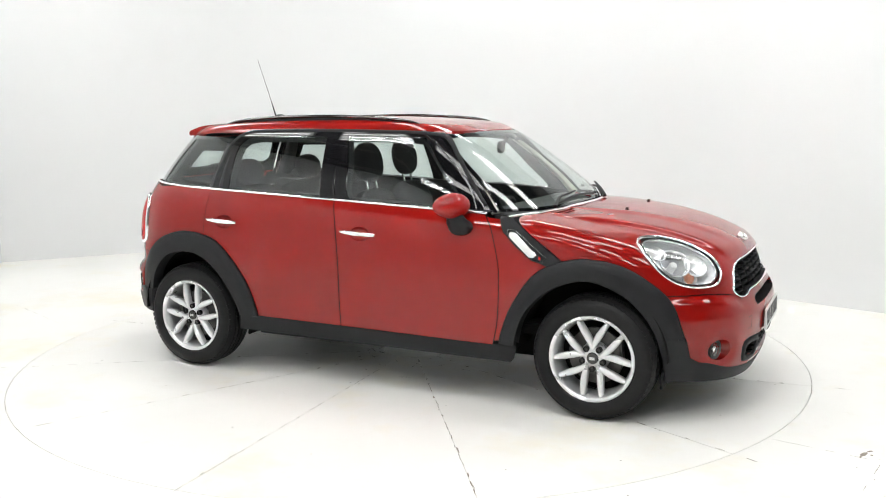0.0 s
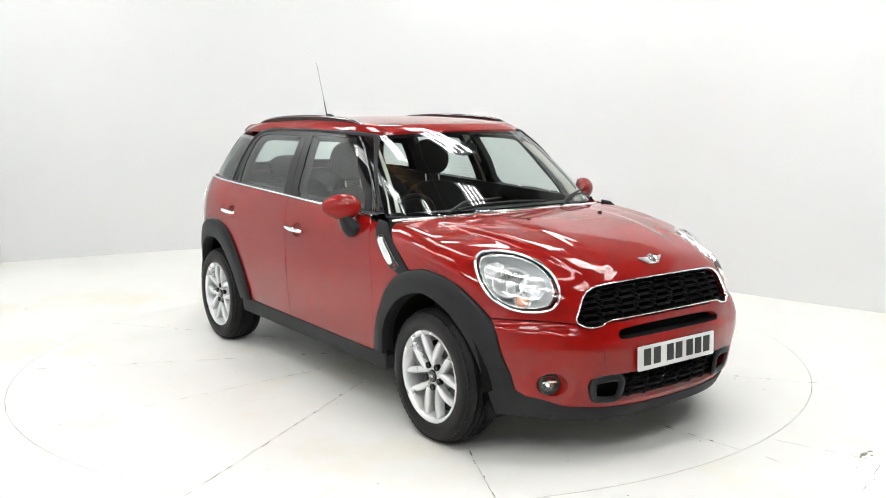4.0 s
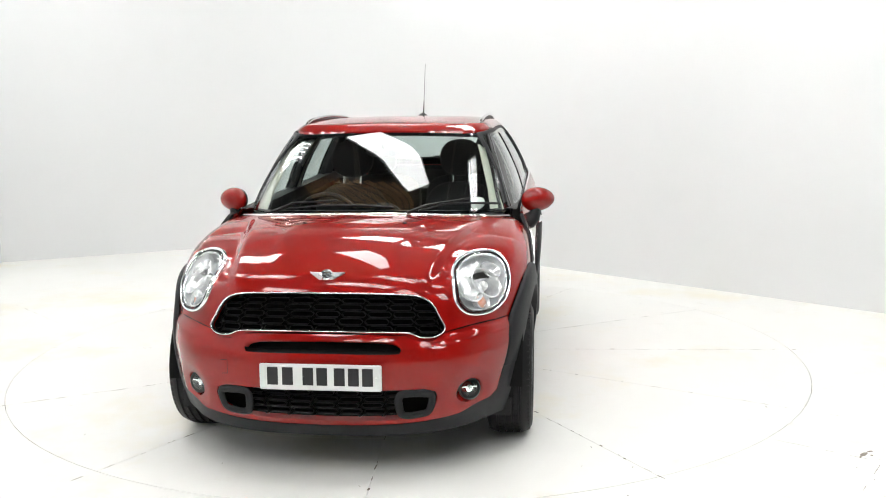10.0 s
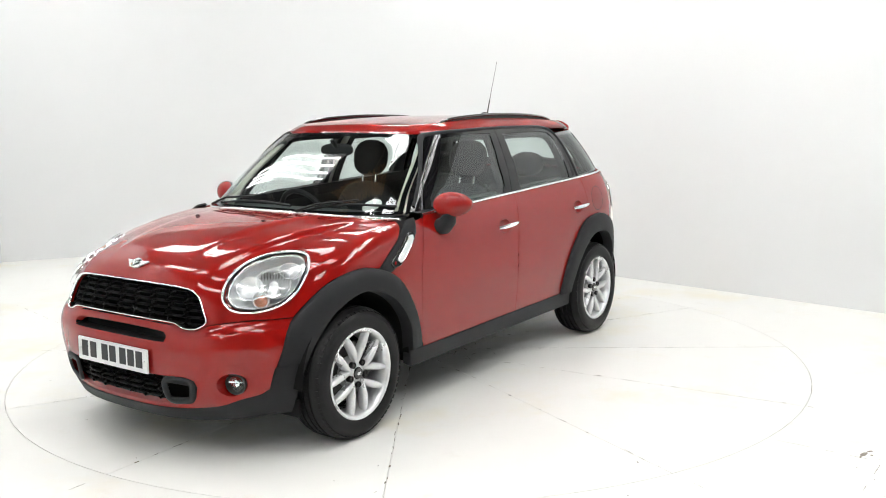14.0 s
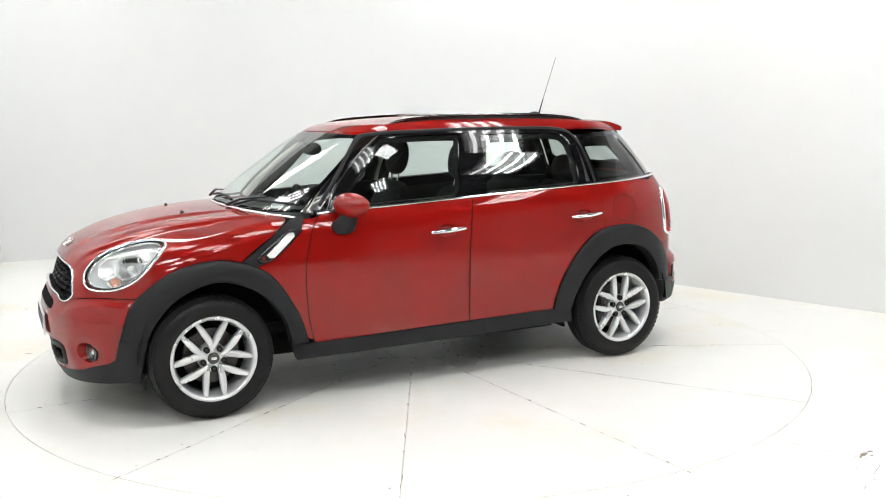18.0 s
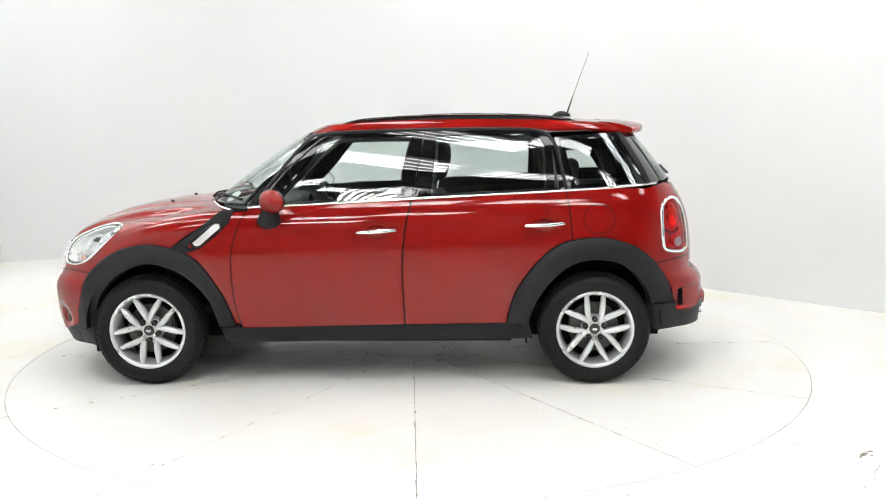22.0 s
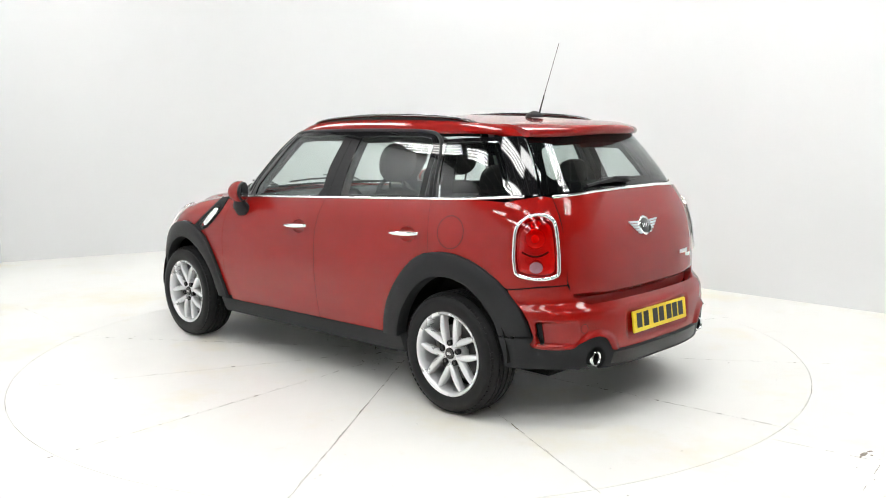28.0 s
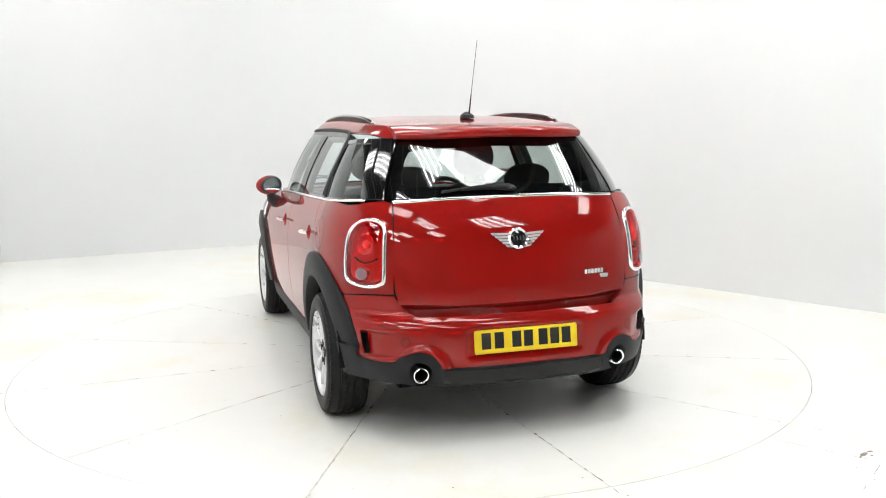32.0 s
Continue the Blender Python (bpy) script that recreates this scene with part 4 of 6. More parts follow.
UR = np.abs(np.array(dom(BUMR, [(-1.80, 0.74, 0.40), (-1.70, 0.80, 0.40)]))[:, 0])
panel("rear_lip", f_tail, BUMR, dom(BUMR, both(LIPR)), TRIM, shape=swell(*UR), gap=0.0, out=0.005, flange=0.10, holes=[dom(BUMR, PIPE), dom(BUMR, flip(PIPE))], label="dark grey plastic rear lip")

DIFF = [(-2.01, 0.0, 0.367), (-2.005, 0.22, 0.368), (-1.99, 0.395, 0.372), (-1.985, 0.405, 0.315), (-1.99, 0.37, 0.305), (-2.0, 0.2, 0.302), (-2.005, 0.0, 0.302)]
panel("diffuser", f_tail, BUMR, dom(BUMR, both(DIFF)), SATIN, gap=0.0, out=0.007, flange=0.02, label="black lower strip between the exhausts")
# dark backing behind the joints of bonnet, bumpers and tailgate
for s in (1, -1):
    ribbon("joint_seal", f_front, BUMF, dom(BUMF, [(x, y, z - 0.003) for x, y, z in SEAM[:5]]), 0.020, DARK, side=s, out=-0.005, label="dark joint over the front bumper")
    ribbon("joint_seal", f_side, BUMQ, dom(BUMQ, RTOP[:4]), 0.020, DARK, side=s, out=-0.005, label="dark joint over the rear bumper")
ribbon("gate_top_lining", f_side, "-x", [(0.56, 1.116), (0.3, 1.126), (0.0, 1.128), (-0.3, 1.126), (-0.56, 1.116)], 0.046, BLACK, out=-0.026, label="dark lining inside the tailgate top")
ribbon("gate_seal", f_side, "-x", tg, 0.010, DARK, out=-0.006, closed=True, label="dark tailgate seal")

# underbody and inner shell
bm = bmesh.new()
box(bm, (0.0, 0, 0.30), (3.5, 1.16, 0.16), 0.03)
box(bm, (-0.03, 0, 0.30), (1.62, 1.6, 0.12), 0.02)
box(bm, (1.45, 0, 0.55), (0.8, 1.10, 0.5), 0.05)
box(bm, (-1.5, 0, 0.52), (0.75, 1.10, 0.45), 0.05)
part("underbody", bm, DARK, car, "dark underbody", smooth=False)


# ================= wheels =================
def wheel(x, y, side, base):
    root = new("wheel")
    root.parent = car
    root.matrix_basis = pose(x, y, 0.322, 0, 0, 0 if side > 0 else 180)
    tagged(root, "silver five-twin-spoke alloy wheel with black tyre")
    R, W = 0.322, 0.205
    bm = bmesh.new()
    prof = [(-W / 2 + 0.01, 0.216), (-W / 2 - 0.004, 0.235), (-W / 2 - 0.006, 0.265), (-W / 2 + 0.004, 0.296), (-W / 2 + 0.022, 0.314)]
    for gx in (-0.052, -0.018, 0.018, 0.052):
        prof += [(gx - 0.005, R), (gx - 0.004, R - 0.008), (gx + 0.004, R - 0.008), (gx + 0.005, R)]
    prof += [(W / 2 - 0.022, 0.314), (W / 2 - 0.004, 0.296), (W / 2 + 0.001, 0.288), (W / 2 + 0.003, 0.286), (W / 2 + 0.006, 0.265), (W / 2 + 0.004, 0.235), (W / 2 + 0.002, 0.231), (W / 2 - 0.003, 0.226), (W / 2 - 0.012, 0.214)]
    lathe(bm, prof, 96)
    part("tyre", bm, RUBBER, root, "black road tyre with cut tread", split=50)
    # tread blocks: slanted bars on the ribs and shoulders
    V, Fc = [], []
    for k in range(64):
        for yc, wy, slant, dz, tip in ((-0.079, 0.036, 0.10, -0.0085, 0.36), (-0.035, 0.024, -0.35, 0.0015, 0.0), (0.0, 0.024, 0.35, 0.0015, 0.0), (0.035, 0.024, -0.35, 0.0015, 0.0), (0.079, 0.036, 0.10, -0.0085, -0.36)):
            a0 = 2 * math.pi * (k + 0.31 * (yc > 0)) / 64
            n0 = len(V)
            for rr in (-0.006, 0.0):
                for u, w in ((-1, -1), (1, -1), (1, 1), (-1, 1)):
                    yy = w * wy / 2
                    a = a0 + (u * 0.0112 + yy * slant) / R
                    r = R + dz + rr + tip * yy
                    V.append((r * math.cos(a), yc + yy, r * math.sin(a)))
            Fc += [(n0 + 4, n0 + 5, n0 + 6, n0 + 7)] + [(n0 + q, n0 + (q + 1) % 4, n0 + 4 + (q + 1) % 4, n0 + 4 + q) for q in range(4)]
    me = bpy.data.meshes.new("tread")
    me.from_pydata(V, [], Fc)
    tagged(link("tread", me, RUBBER, root, smooth=False), kind="stuff")
    bm = bmesh.new()
    lathe(bm, [(-0.09, 0.205), (-0.03, 0.188), (0.04, 0.190), (0.075, 0.199), (0.088, 0.203), (0.096, 0.207), (0.101, 0.215), (0.101, 0.222), (0.095, 0.226), (0.08, 0.22), (-0.09, 0.222), (-0.09, 0.205)], 96)
    part("rim", bm, SILVER, root)
    for k in range(5):
        a = radians(base + 72 * k)
        ca, sa = math.cos(a), math.sin(a)
        for s in (-1, 1):
            bm = bmesh.new()
            rows = []
            for t in np.linspace(0, 1, 9):
                t = float(t)
                r = 0.036 + 0.164 * t
                off = s * (0.030 + 0.009 * math.sin(math.pi * min(t * 0.9, 0.5)) + 0.009 * t)
                hw = 0.0095 + 0.0085 * math.sin(math.pi * min(0.10 + t * 0.80, 0.92)) ** 1.2
                hy = 0.070 + 0.014 * math.sin(math.pi * (0.15 + 0.72 * t)) + 0.010 * t
                ring = []
                for o, dy in ((-hw * 0.9, -0.040), (-hw, -0.012), (-hw * 0.72, -0.003), (-hw * 0.30, 0.0), (hw * 0.30, 0.0), (hw * 0.72, -0.003), (hw, -0.012), (hw * 0.9, -0.040)):
                    w = off + o
                    ring.append(bm.verts.new((r * ca - w * sa, hy + dy, r * sa + w * ca)))
                rows.append(ring)
            for p, q in zip(rows, rows[1:]):
                for i in range(8):
                    bm.faces.new((p[i], p[(i + 1) % 8], q[(i + 1) % 8], q[i]))
            bm.faces.new(rows[0]), bm.faces.new(rows[-1])
            part("spoke", bm, SILVER, root, split=60)
        bm = bmesh.new()
        lathe(bm, [(0.060, 0.0160), (0.0815, 0.0155), (0.0815, 0.0095), (0.072, 0.0090), (0.072, 0.0005)], 16, "y", c=(0.056 * ca, 0, 0.056 * sa))
        seat = part("bolt_seat", bm, BLACK, root)
        bm = bmesh.new()
        lathe(bm, [(0.070, 0.0080), (0.080, 0.0075), (0.080, 0.0040), (0.076, 0.0030), (0.076, 0.0003)], 6, "y", c=(0.056 * ca, 0, 0.056 * sa))
        part("wheel_bolt", bm, STEEL, seat, smooth=False)
    bm = bmesh.new()
    lathe(bm, [(0.0, 0.078), (0.045, 0.076), (0.060, 0.066), (0.070, 0.046), (0.074, 0.036), (0.074, 0.031)], 40)
    part("hub", bm, SILVER, root)
    bm = bmesh.new()
    lathe(bm, [(0.07, 0.031), (0.078, 0.030), (0.082, 0.027), (0.083, 0.0005)], 32)
    cap = part("hub_cap", bm, PIANO, root, "black hub cap with plain silver emblem")
    bm = bmesh.new()
    for i in range(3):
        box(bm, (0, 0.0835, 0.005 - 0.005 * i), (0.030 - 0.004 * abs(i - 1), 0.002, 0.003))
    part("emblem", bm, CHROME, cap, smooth=False)
    bm = bmesh.new()
    lathe(bm, [(-0.012, 0.03), (0.012, 0.03), (0.012, 0.145), (-0.012, 0.145), (-0.012, 0.03)], 48)
    part("brake_disc", bm, STEEL, root)
    bm = bmesh.new()
    box(bm, (0.115 if x < 0 else -0.115, 0.012, 0.03), (0.05, 0.07, 0.13), 0.012)
    part("brake_caliper", bm, STEEL, root)
    bm = bmesh.new()
    lathe(bm, [(-0.06, 0.001), (-0.06, 0.2)], 40)
    part("wheel_back", bm, DARK, root)


for x, base in ((1.2975, -90), (-1.2975, 90)):
    for s in (1, -1):
        wheel(x, s * 0.768, s, base)


def arch_liner(x0, r, zc, s):
    bm = bmesh.new()
    rows = []
    for i in range(25):
        a = radians(-1 + 182 * i / 24)
        rows.append([bm.verts.new((x0 + r * math.cos(a), s * y, zc + r * math.sin(a))) for y in (0.835, 0.60)])
    for p, q in zip(rows, rows[1:]):
        bm.faces.new((p[0], p[1], q[1], q[0]))
    bm.faces.new([p[1] for p in rows])
    part("arch_liner", bm, DARK, car, "dark wheel-arch liner")


for s in (1, -1):
    arch_liner(1.275, 0.395, 0.335, s)
    arch_liner(-1.285, 0.395, 0.345, s)
    for x, z in ((1.635, 0.225), (-0.905, 0.265)):
        bm = bmesh.new()
        box(bm, (x, s * 0.70, z), (0.012, 0.17, 0.09), 0.004, Matrix.Rotation(radians(4 if x > 0 else 8), 4, "Y"))
        part("mud_flap", bm, BLACK, car)

# ================= openings, grilles and lamps =================
def on(f, how, pts3, side=1, out=0.0):
    """Points near the surface, moved onto it."""
    P, N = lift(f, how, dom(how, pts3), side, out)
    return P, N


def tub(name, f, how, pts3, depth, material, parent=car, side=1, taper=0.94, label="", along=None):
    """A recess: walls from an outline on the surface inwards to a back face."""
    P, N = on(f, how, pts3, side, -0.001)
    d = -N if along is None else np.tile(np.array(along, float) * [1, side, 1], (len(P), 1))
    c = P.mean(0)
    B = c + (P - c) * taper + d * depth
    bm = bmesh.new()
    a = [bm.verts.new(p) for p in P]
    b = [bm.verts.new(p) for p in B]
    n = len(a)
    for i in range(n):
        bm.faces.new((a[i], a[(i + 1) % n], b[(i + 1) % n], b[i]))
    bm.faces.new(b)
    ob = part(name, bm, material, parent, label)
    return ob


def ring(name, f, how, pts3, width, material, parent=car, side=1, out=0.008, label=""):
    """A rounded raised band along a closed line of the surface."""
    return ribbon(name, f, how, dom(how, pts3), width, material, parent, side, out, True, label=label, step=0.02)


def hexes(name, f, how, outline, y0, y1, z0, z1, cw, ch, depth, parent=car, label=""):
    """Grille mesh of long six-sided cells, each a thin frame, behind an opening."""
    poly = np.array(dom(how, outline))
    bm = bmesh.new()
    rows = int((z1 - z0) / ch) + 1
    for r in range(rows):
        for c in range(-8, 9):
            yc = (c + (0.13 if r % 2 else 0)) * cw
            zc = z0 + (r + 0.5) * ch
            h, w, k = ch * 0.5, cw * 0.5, ch * 0.36
            cell = [(-w, 0), (-w + k, -h), (w - k, -h), (w, 0), (w - k, h), (-w + k, h)]
            uv = []
            for i in range(6):
                a, b = np.array(cell[i]), np.array(cell[(i + 1) % 6])
                uv += [a + (b - a) * t for t in ((0, 0.25, 0.5, 0.75) if i in (1, 4) else (0, 0.5))]
            pts = [(1.98, yc + u[0] * 0.965, zc + u[1] * 0.90) for u in uv]
            ins = inside(poly, np.array(dom(how, pts)))
            if not ins.any():
                continue
            P, N = on(f, how, pts, 1, -depth)
            inner = [((1.98), yc + u[0] * 0.965 * 0.965, zc + u[1] * 0.90 * 0.80) for u in uv]
            R, _ = on(f, how, inner, 1, -depth - 0.004)
            n = len(P)
            vp = [bm.verts.new(p) for p in P]
            vr = [bm.verts.new(p) for p in R]
            vq = [bm.verts.new(p + np.array([-0.02, 0, 0])) for p in R]
            for i in range(n):
                j = (i + 1) % n
                if ins[i] and ins[j]:
                    bm.faces.new((vp[i], vp[j], vr[j], vr[i]))
                    bm.faces.new((vr[i], vr[j], vq[j], vq[i]))
    for v in [v for v in bm.verts if not v.link_faces]:
        bm.verts.remove(v)
    return part(name, bm, GRILLE_M, parent, label, split=25)


g = both(GRILLE)
tub("grille_box", f_front, CLAM, g, 0.07, DARK, taper=0.99, along=(-1, 0, 0))
ring("grille_surround", f_front, CLAM, g, 0.017, CHROME, out=0.013, label="chrome grille surround")
hexes("grille_mesh", f_front, CLAM, both(shrink(GRILLE, 1.0)), -0.5, 0.5, 0.612, 0.80, 0.114, 0.0310, 0.016, label="black grille with long six-sided cells")
tub("air_slot", f_front, BUMF, both(SLOT), 0.06, DARK, taper=0.97, along=(-1, 0, 0))
tub("lower_grille_box", f_front, BUMF, both(LOWG), 0.06, DARK, taper=0.98, along=(-1, 0, 0))
hexes("lower_grille_mesh", f_front, BUMF, [(2.0, y, z) for y, z in ((-0.315, 0.27), (0.315, 0.27), (0.315, 0.405), (-0.315, 0.405))], -0.32, 0.32, 0.262, 0.405, 0.100, 0.0285, 0.015, label="black lower grille with long six-sided cells")
for s in (1, -1):
    DUCT = smooth_loop([(2.026, 0.325, 0.395), (2.0, 0.44, 0.397), (1.982, 0.474, 0.377), (1.968, 0.455, 0.30), (1.985, 0.40, 0.284), (2.0, 0.335, 0.284), (2.022, 0.318, 0.32)], 4)
    ring("brake_duct", f_front, BUMF, shrink(DUCT, 0.86), 0.030, TRIM, side=s, out=0.010, label="dark grey brake duct frame")
    # fog lamp
    tub("fog_recess", f_front, BUMF, FOG, 0.05, PAINT, side=s, taper=0.95, along=(-1, 0, 0))
    fog = new("fog_lamp")
    fog.parent = car
    fog.matrix_basis = pose(1.840, s * 0.603, 0.373, 0, 0, s * 22)
    bm = bmesh.new()
    lathe(bm, [(-0.03, 0.03), (0.02, 0.050), (0.028, 0.049), (0.030, 0.044), (0.02, 0.040), (-0.01, 0.015), (-0.012, 0.001)], 32, "x")
    part("bowl", bm, STEEL, fog, "grey metal fog lamp bowl")
    bm = bmesh.new()
    lathe(bm, [(0.022, 0.042), (0.032, 0.03), (0.037, 0.001)], 32, "x")
    part("lens", bm, CLEAR, fog)
    bm = bmesh.new()
    box(bm, (0.024, 0, 0.008), (0.006, 0.07, 0.006), 0.002)
    lathe(bm, [(0.0, 0.018), (0.02, 0.016), (0.026, 0.001)], 20, "x", c=(0, 0, 0))
    part("shield", bm, CHROME, fog)


def headlight(s):
    root = new("headlight")
    root.parent = car
    tagged(root, "clear oval headlight in a chrome rim")
    ring("rim", f_front, CLAM, shrink(HL, 0.955), 0.030, CHROME, root, s, 0.018, "chrome headlight rim")
    ring("rim_seal", f_front, CLAM, shrink(HL, 0.885), 0.003, BLACK, root, s, 0.012, "black rubber seal")
    ring("inner_rim", f_front, CLAM, shrink(HL, 0.84), 0.012, CHROME, root, s, 0.009, "thin chrome inner rim")
    tub("bowl", f_front, CLAM, shrink(HL, 0.86), 0.085, LAMP_BOWL, root, s, 0.74, "silver headlight reflector", along=(-0.86, -0.42, -0.26))
    panel("lens", f_front, CLAM, dom(CLAM, shrink(HL, 0.88)), CLEAR, root, s, gap=0, out=0.011, flange=0.0, step=0.03, label="clear curved headlight glass")

    def seat_at(x, y, z, depth):
        P, N = on(f_front, CLAM, [(x, y, z)], s, -depth)
        n = Vector(N[0])
        up = (Vector((0, 0, 1)) - n * n.z).normalized()
        return Matrix.Translation(P[0]) @ Matrix((n, up.cross(n), up)).transposed().to_4x4()

    def fit_in(x, y, z, name, prof, material, label="", n=36, depth=0.07):
        bm = bmesh.new()
        lathe(bm, prof, n, "x")
        f = seat_at(x, y, z, depth)
        bmesh.ops.transform(bm, matrix=f, verts=bm.verts)
        return part(name, bm, material, root, label, split=50)
    # main reflector, side reflector and indicator
    fit_in(1.660, 0.668, 0.812, "reflector", [(0.050, 0.080), (0.058, 0.078), (0.056, 0.074), (0.040, 0.068), (0.0, 0.050), (-0.03, 0.022), (-0.03, 0.001)], REFLECT)
    fit_in(1.660, 0.668, 0.812, "bulb_shield", [(-0.02, 0.018), (0.03, 0.021), (0.040, 0.017), (0.044, 0.001)], WHITE_P, n=24)
    fit_in(1.735, 0.595, 0.792, "side_reflector", [(0.010, 0.062), (0.018, 0.060), (0.016, 0.056), (0.004, 0.050), (-0.015, 0.030), (-0.02, 0.001)], REFLECT, depth=0.032)
    fit_in(1.590, 0.705, 0.868, "top_reflector", [(0.010, 0.050), (0.016, 0.048), (0.014, 0.044), (-0.01, 0.030), (-0.02, 0.001)], REFLECT, depth=0.030)
    f = seat_at(1.660, 0.668, 0.812, 0.07)
    for k in range(9):
        y = -0.052 + 0.013 * k
        bm = bmesh.new()
        box(bm, (0.036, y, 0.030 + 0.5 * math.sqrt(0.07 ** 2 - y * y) * 0.55), (0.024, 0.003, 0.022))
        bmesh.ops.transform(bm, matrix=f, verts=bm.verts)
        part("fin", bm, STEEL, root, smooth=False)
    fit_in(1.735, 0.662, 0.742, "indicator_pod", [(-0.03, 0.022), (0.0, 0.036), (0.012, 0.041), (0.017, 0.039), (0.012, 0.033), (-0.01, 0.026)], REFLECT, "white ring of the indicator", 32, 0.034)
    fit_in(1.735, 0.662, 0.742, "indicator_lens", [(0.008, 0.034), (0.018, 0.024), (0.022, 0.001)], CLEAR, "", 24, 0.034)
    fit_in(1.735, 0.662, 0.742, "indicator_bulb", [(-0.004, 0.031), (0.007, 0.026), (0.012, 0.012), (0.014, 0.001)], AMBER, "amber indicator bulb", 24, 0.034)


def tail_light(s):
    root = new("tail_light")
    root.parent = car
    tagged(root, "red tail light in a chrome oval frame")
    ring("frame", f_side, BUMQ, shrink(TL, 0.935), 0.029, CHROME, root, s, 0.016, "chrome tail light frame")
    tub("housing", f_side, BUMQ, shrink(TL, 0.88), 0.040, LAMP_BOWL, root, s, 0.86, "silver lamp housing")
    panel("lens", f_side, BUMQ, dom(BUMQ, shrink(TL, 0.885)), RED_GLASS, root, s, gap=0, out=0.008, flange=0.006, step=0.02, label="glossy red tail light lens",
          shape=lambda u, v: 0.010 * np.clip(1 - ((u - LC[0]) / 0.11) ** 2 - ((v - LC[1]) / 0.30) ** 2, 0, 1))
    c0 = np.array(shrink(TL, 1)).mean(0)
    for dz, dx, r, nm in ((0.045, 0.0, 0.050, "upper_lamp"), (-0.090, -0.006, 0.034, "lower_lamp"), (0.118, 0.004, 0.028, "top_lamp")):
        P, N = on(f_side, BUMQ, [tuple(c0 + [dx, 0, dz])], s, -0.026)
        q = Vector(N[0]).to_track_quat("X", "Z").to_matrix().to_4x4()
        bm = bmesh.new()
        lathe(bm, [(0.018, r), (0.020, r * 0.94), (0.008, r * 0.8), (-0.010, r * 0.45), (-0.012, r * 0.30), (0.006, r * 0.28), (0.012, r * 0.16), (0.013, 0.0005)], 32, "x")
        bmesh.ops.transform(bm, matrix=Matrix.Translation(P[0]) @ q, verts=bm.verts)
        part(nm, bm, REFLECT, root, "round lamp reflector behind the lens", split=40)
    for dz, r, m2, nm in ((0.045, 0.020, AMBER, "amber_bulb"), (-0.020, 0.0, BLACK, "divider")):
        P, N = on(f_side, BUMQ, [tuple(c0 + [0, 0, dz])], s, -0.010)
        q = Vector(N[0]).to_track_quat("X", "Z").to_matrix().to_4x4()
        bm = bmesh.new()
        if r:
            lathe(bm, [(-0.006, r), (0.002, r * 0.8), (0.006, r * 0.4), (0.007, 0.0005)], 20, "x")
        else:
            tube(bm, [(-0.004 * abs(u) * 4, 0.064 * u, -0.022 * (1 - u * u)) for u in np.linspace(-1, 1, 11)], 0.008, 8, True, 0.6)
        bmesh.ops.transform(bm, matrix=Matrix.Translation(P[0]) @ q, verts=bm.verts)
        part(nm, bm, m2, root)
    c = c0 + [-0.002, 0, -0.092]
    loop = [(c[0] - 0.021 * math.cos(a), c[1] - 0.022 * math.cos(a), c[2] + 0.027 * math.sin(a)) for a in np.linspace(0, 2 * math.pi, 20, endpoint=False)]
    panel("reversing_lens", f_side, BUMQ, dom(BUMQ, loop), PALE_LENS, root, s, gap=0, out=0.0195, flange=0.004, step=0.012, label="pale reversing lamp lens")


LC = np.mean(np.array(dom(BUMQ, TL)), 0)
for s in (1, -1):
    headlight(s)
    tail_light(s)


# ================= side details =================
def door_handle(x0, x1, z, s, door):
    xm = (x0 + x1) / 2
    P, N = lift(f_side, "y", [(xm, z)], s)
    y = abs(P[0][1])
    cup = cup_loop(xm, z - 0.006)
    C, M = lift(f_side, "y", cup, s, 0.0)
    bm = bmesh.new()
    rim_ = [bm.verts.new(p) for p in C]
    c = C.mean(0)
    inn = [bm.verts.new(c + (p - c) * 0.86 - M[i] * 0.016) for i, p in enumerate(C)]
    inn2 = [bm.verts.new(c + (p - c) * 0.5 - M[i] * 0.026) for i, p in enumerate(C)]
    for i in range(24):
        j = (i + 1) % 24
        bm.faces.new((rim_[i], rim_[j], inn[j], inn[i]))
        bm.faces.new((inn[i], inn[j], inn2[j], inn2[i]))
    bm.faces.new(inn2)
    part("handle_cup", bm, PAINT, door, "red handle cup")
    bm = bmesh.new()
    n = 15
    pts, rad = [], []
    for i in range(n):
        t = i / (n - 1)
        pts.append((x0 + (x1 - x0) * t, s * (y + 0.012 + 0.026 * math.sin(math.pi * (0.08 + 0.84 * t)) ** 0.6), z - 0.006 + 0.012 * t))
        rad.append(0.0080 + 0.0090 * math.sin(math.pi * (0.04 + 0.92 * t)) ** 0.7)
    tube(bm, pts, rad, 12, True, 0.8)
    part("handle", bm, CHROME, door, "chrome door handle")


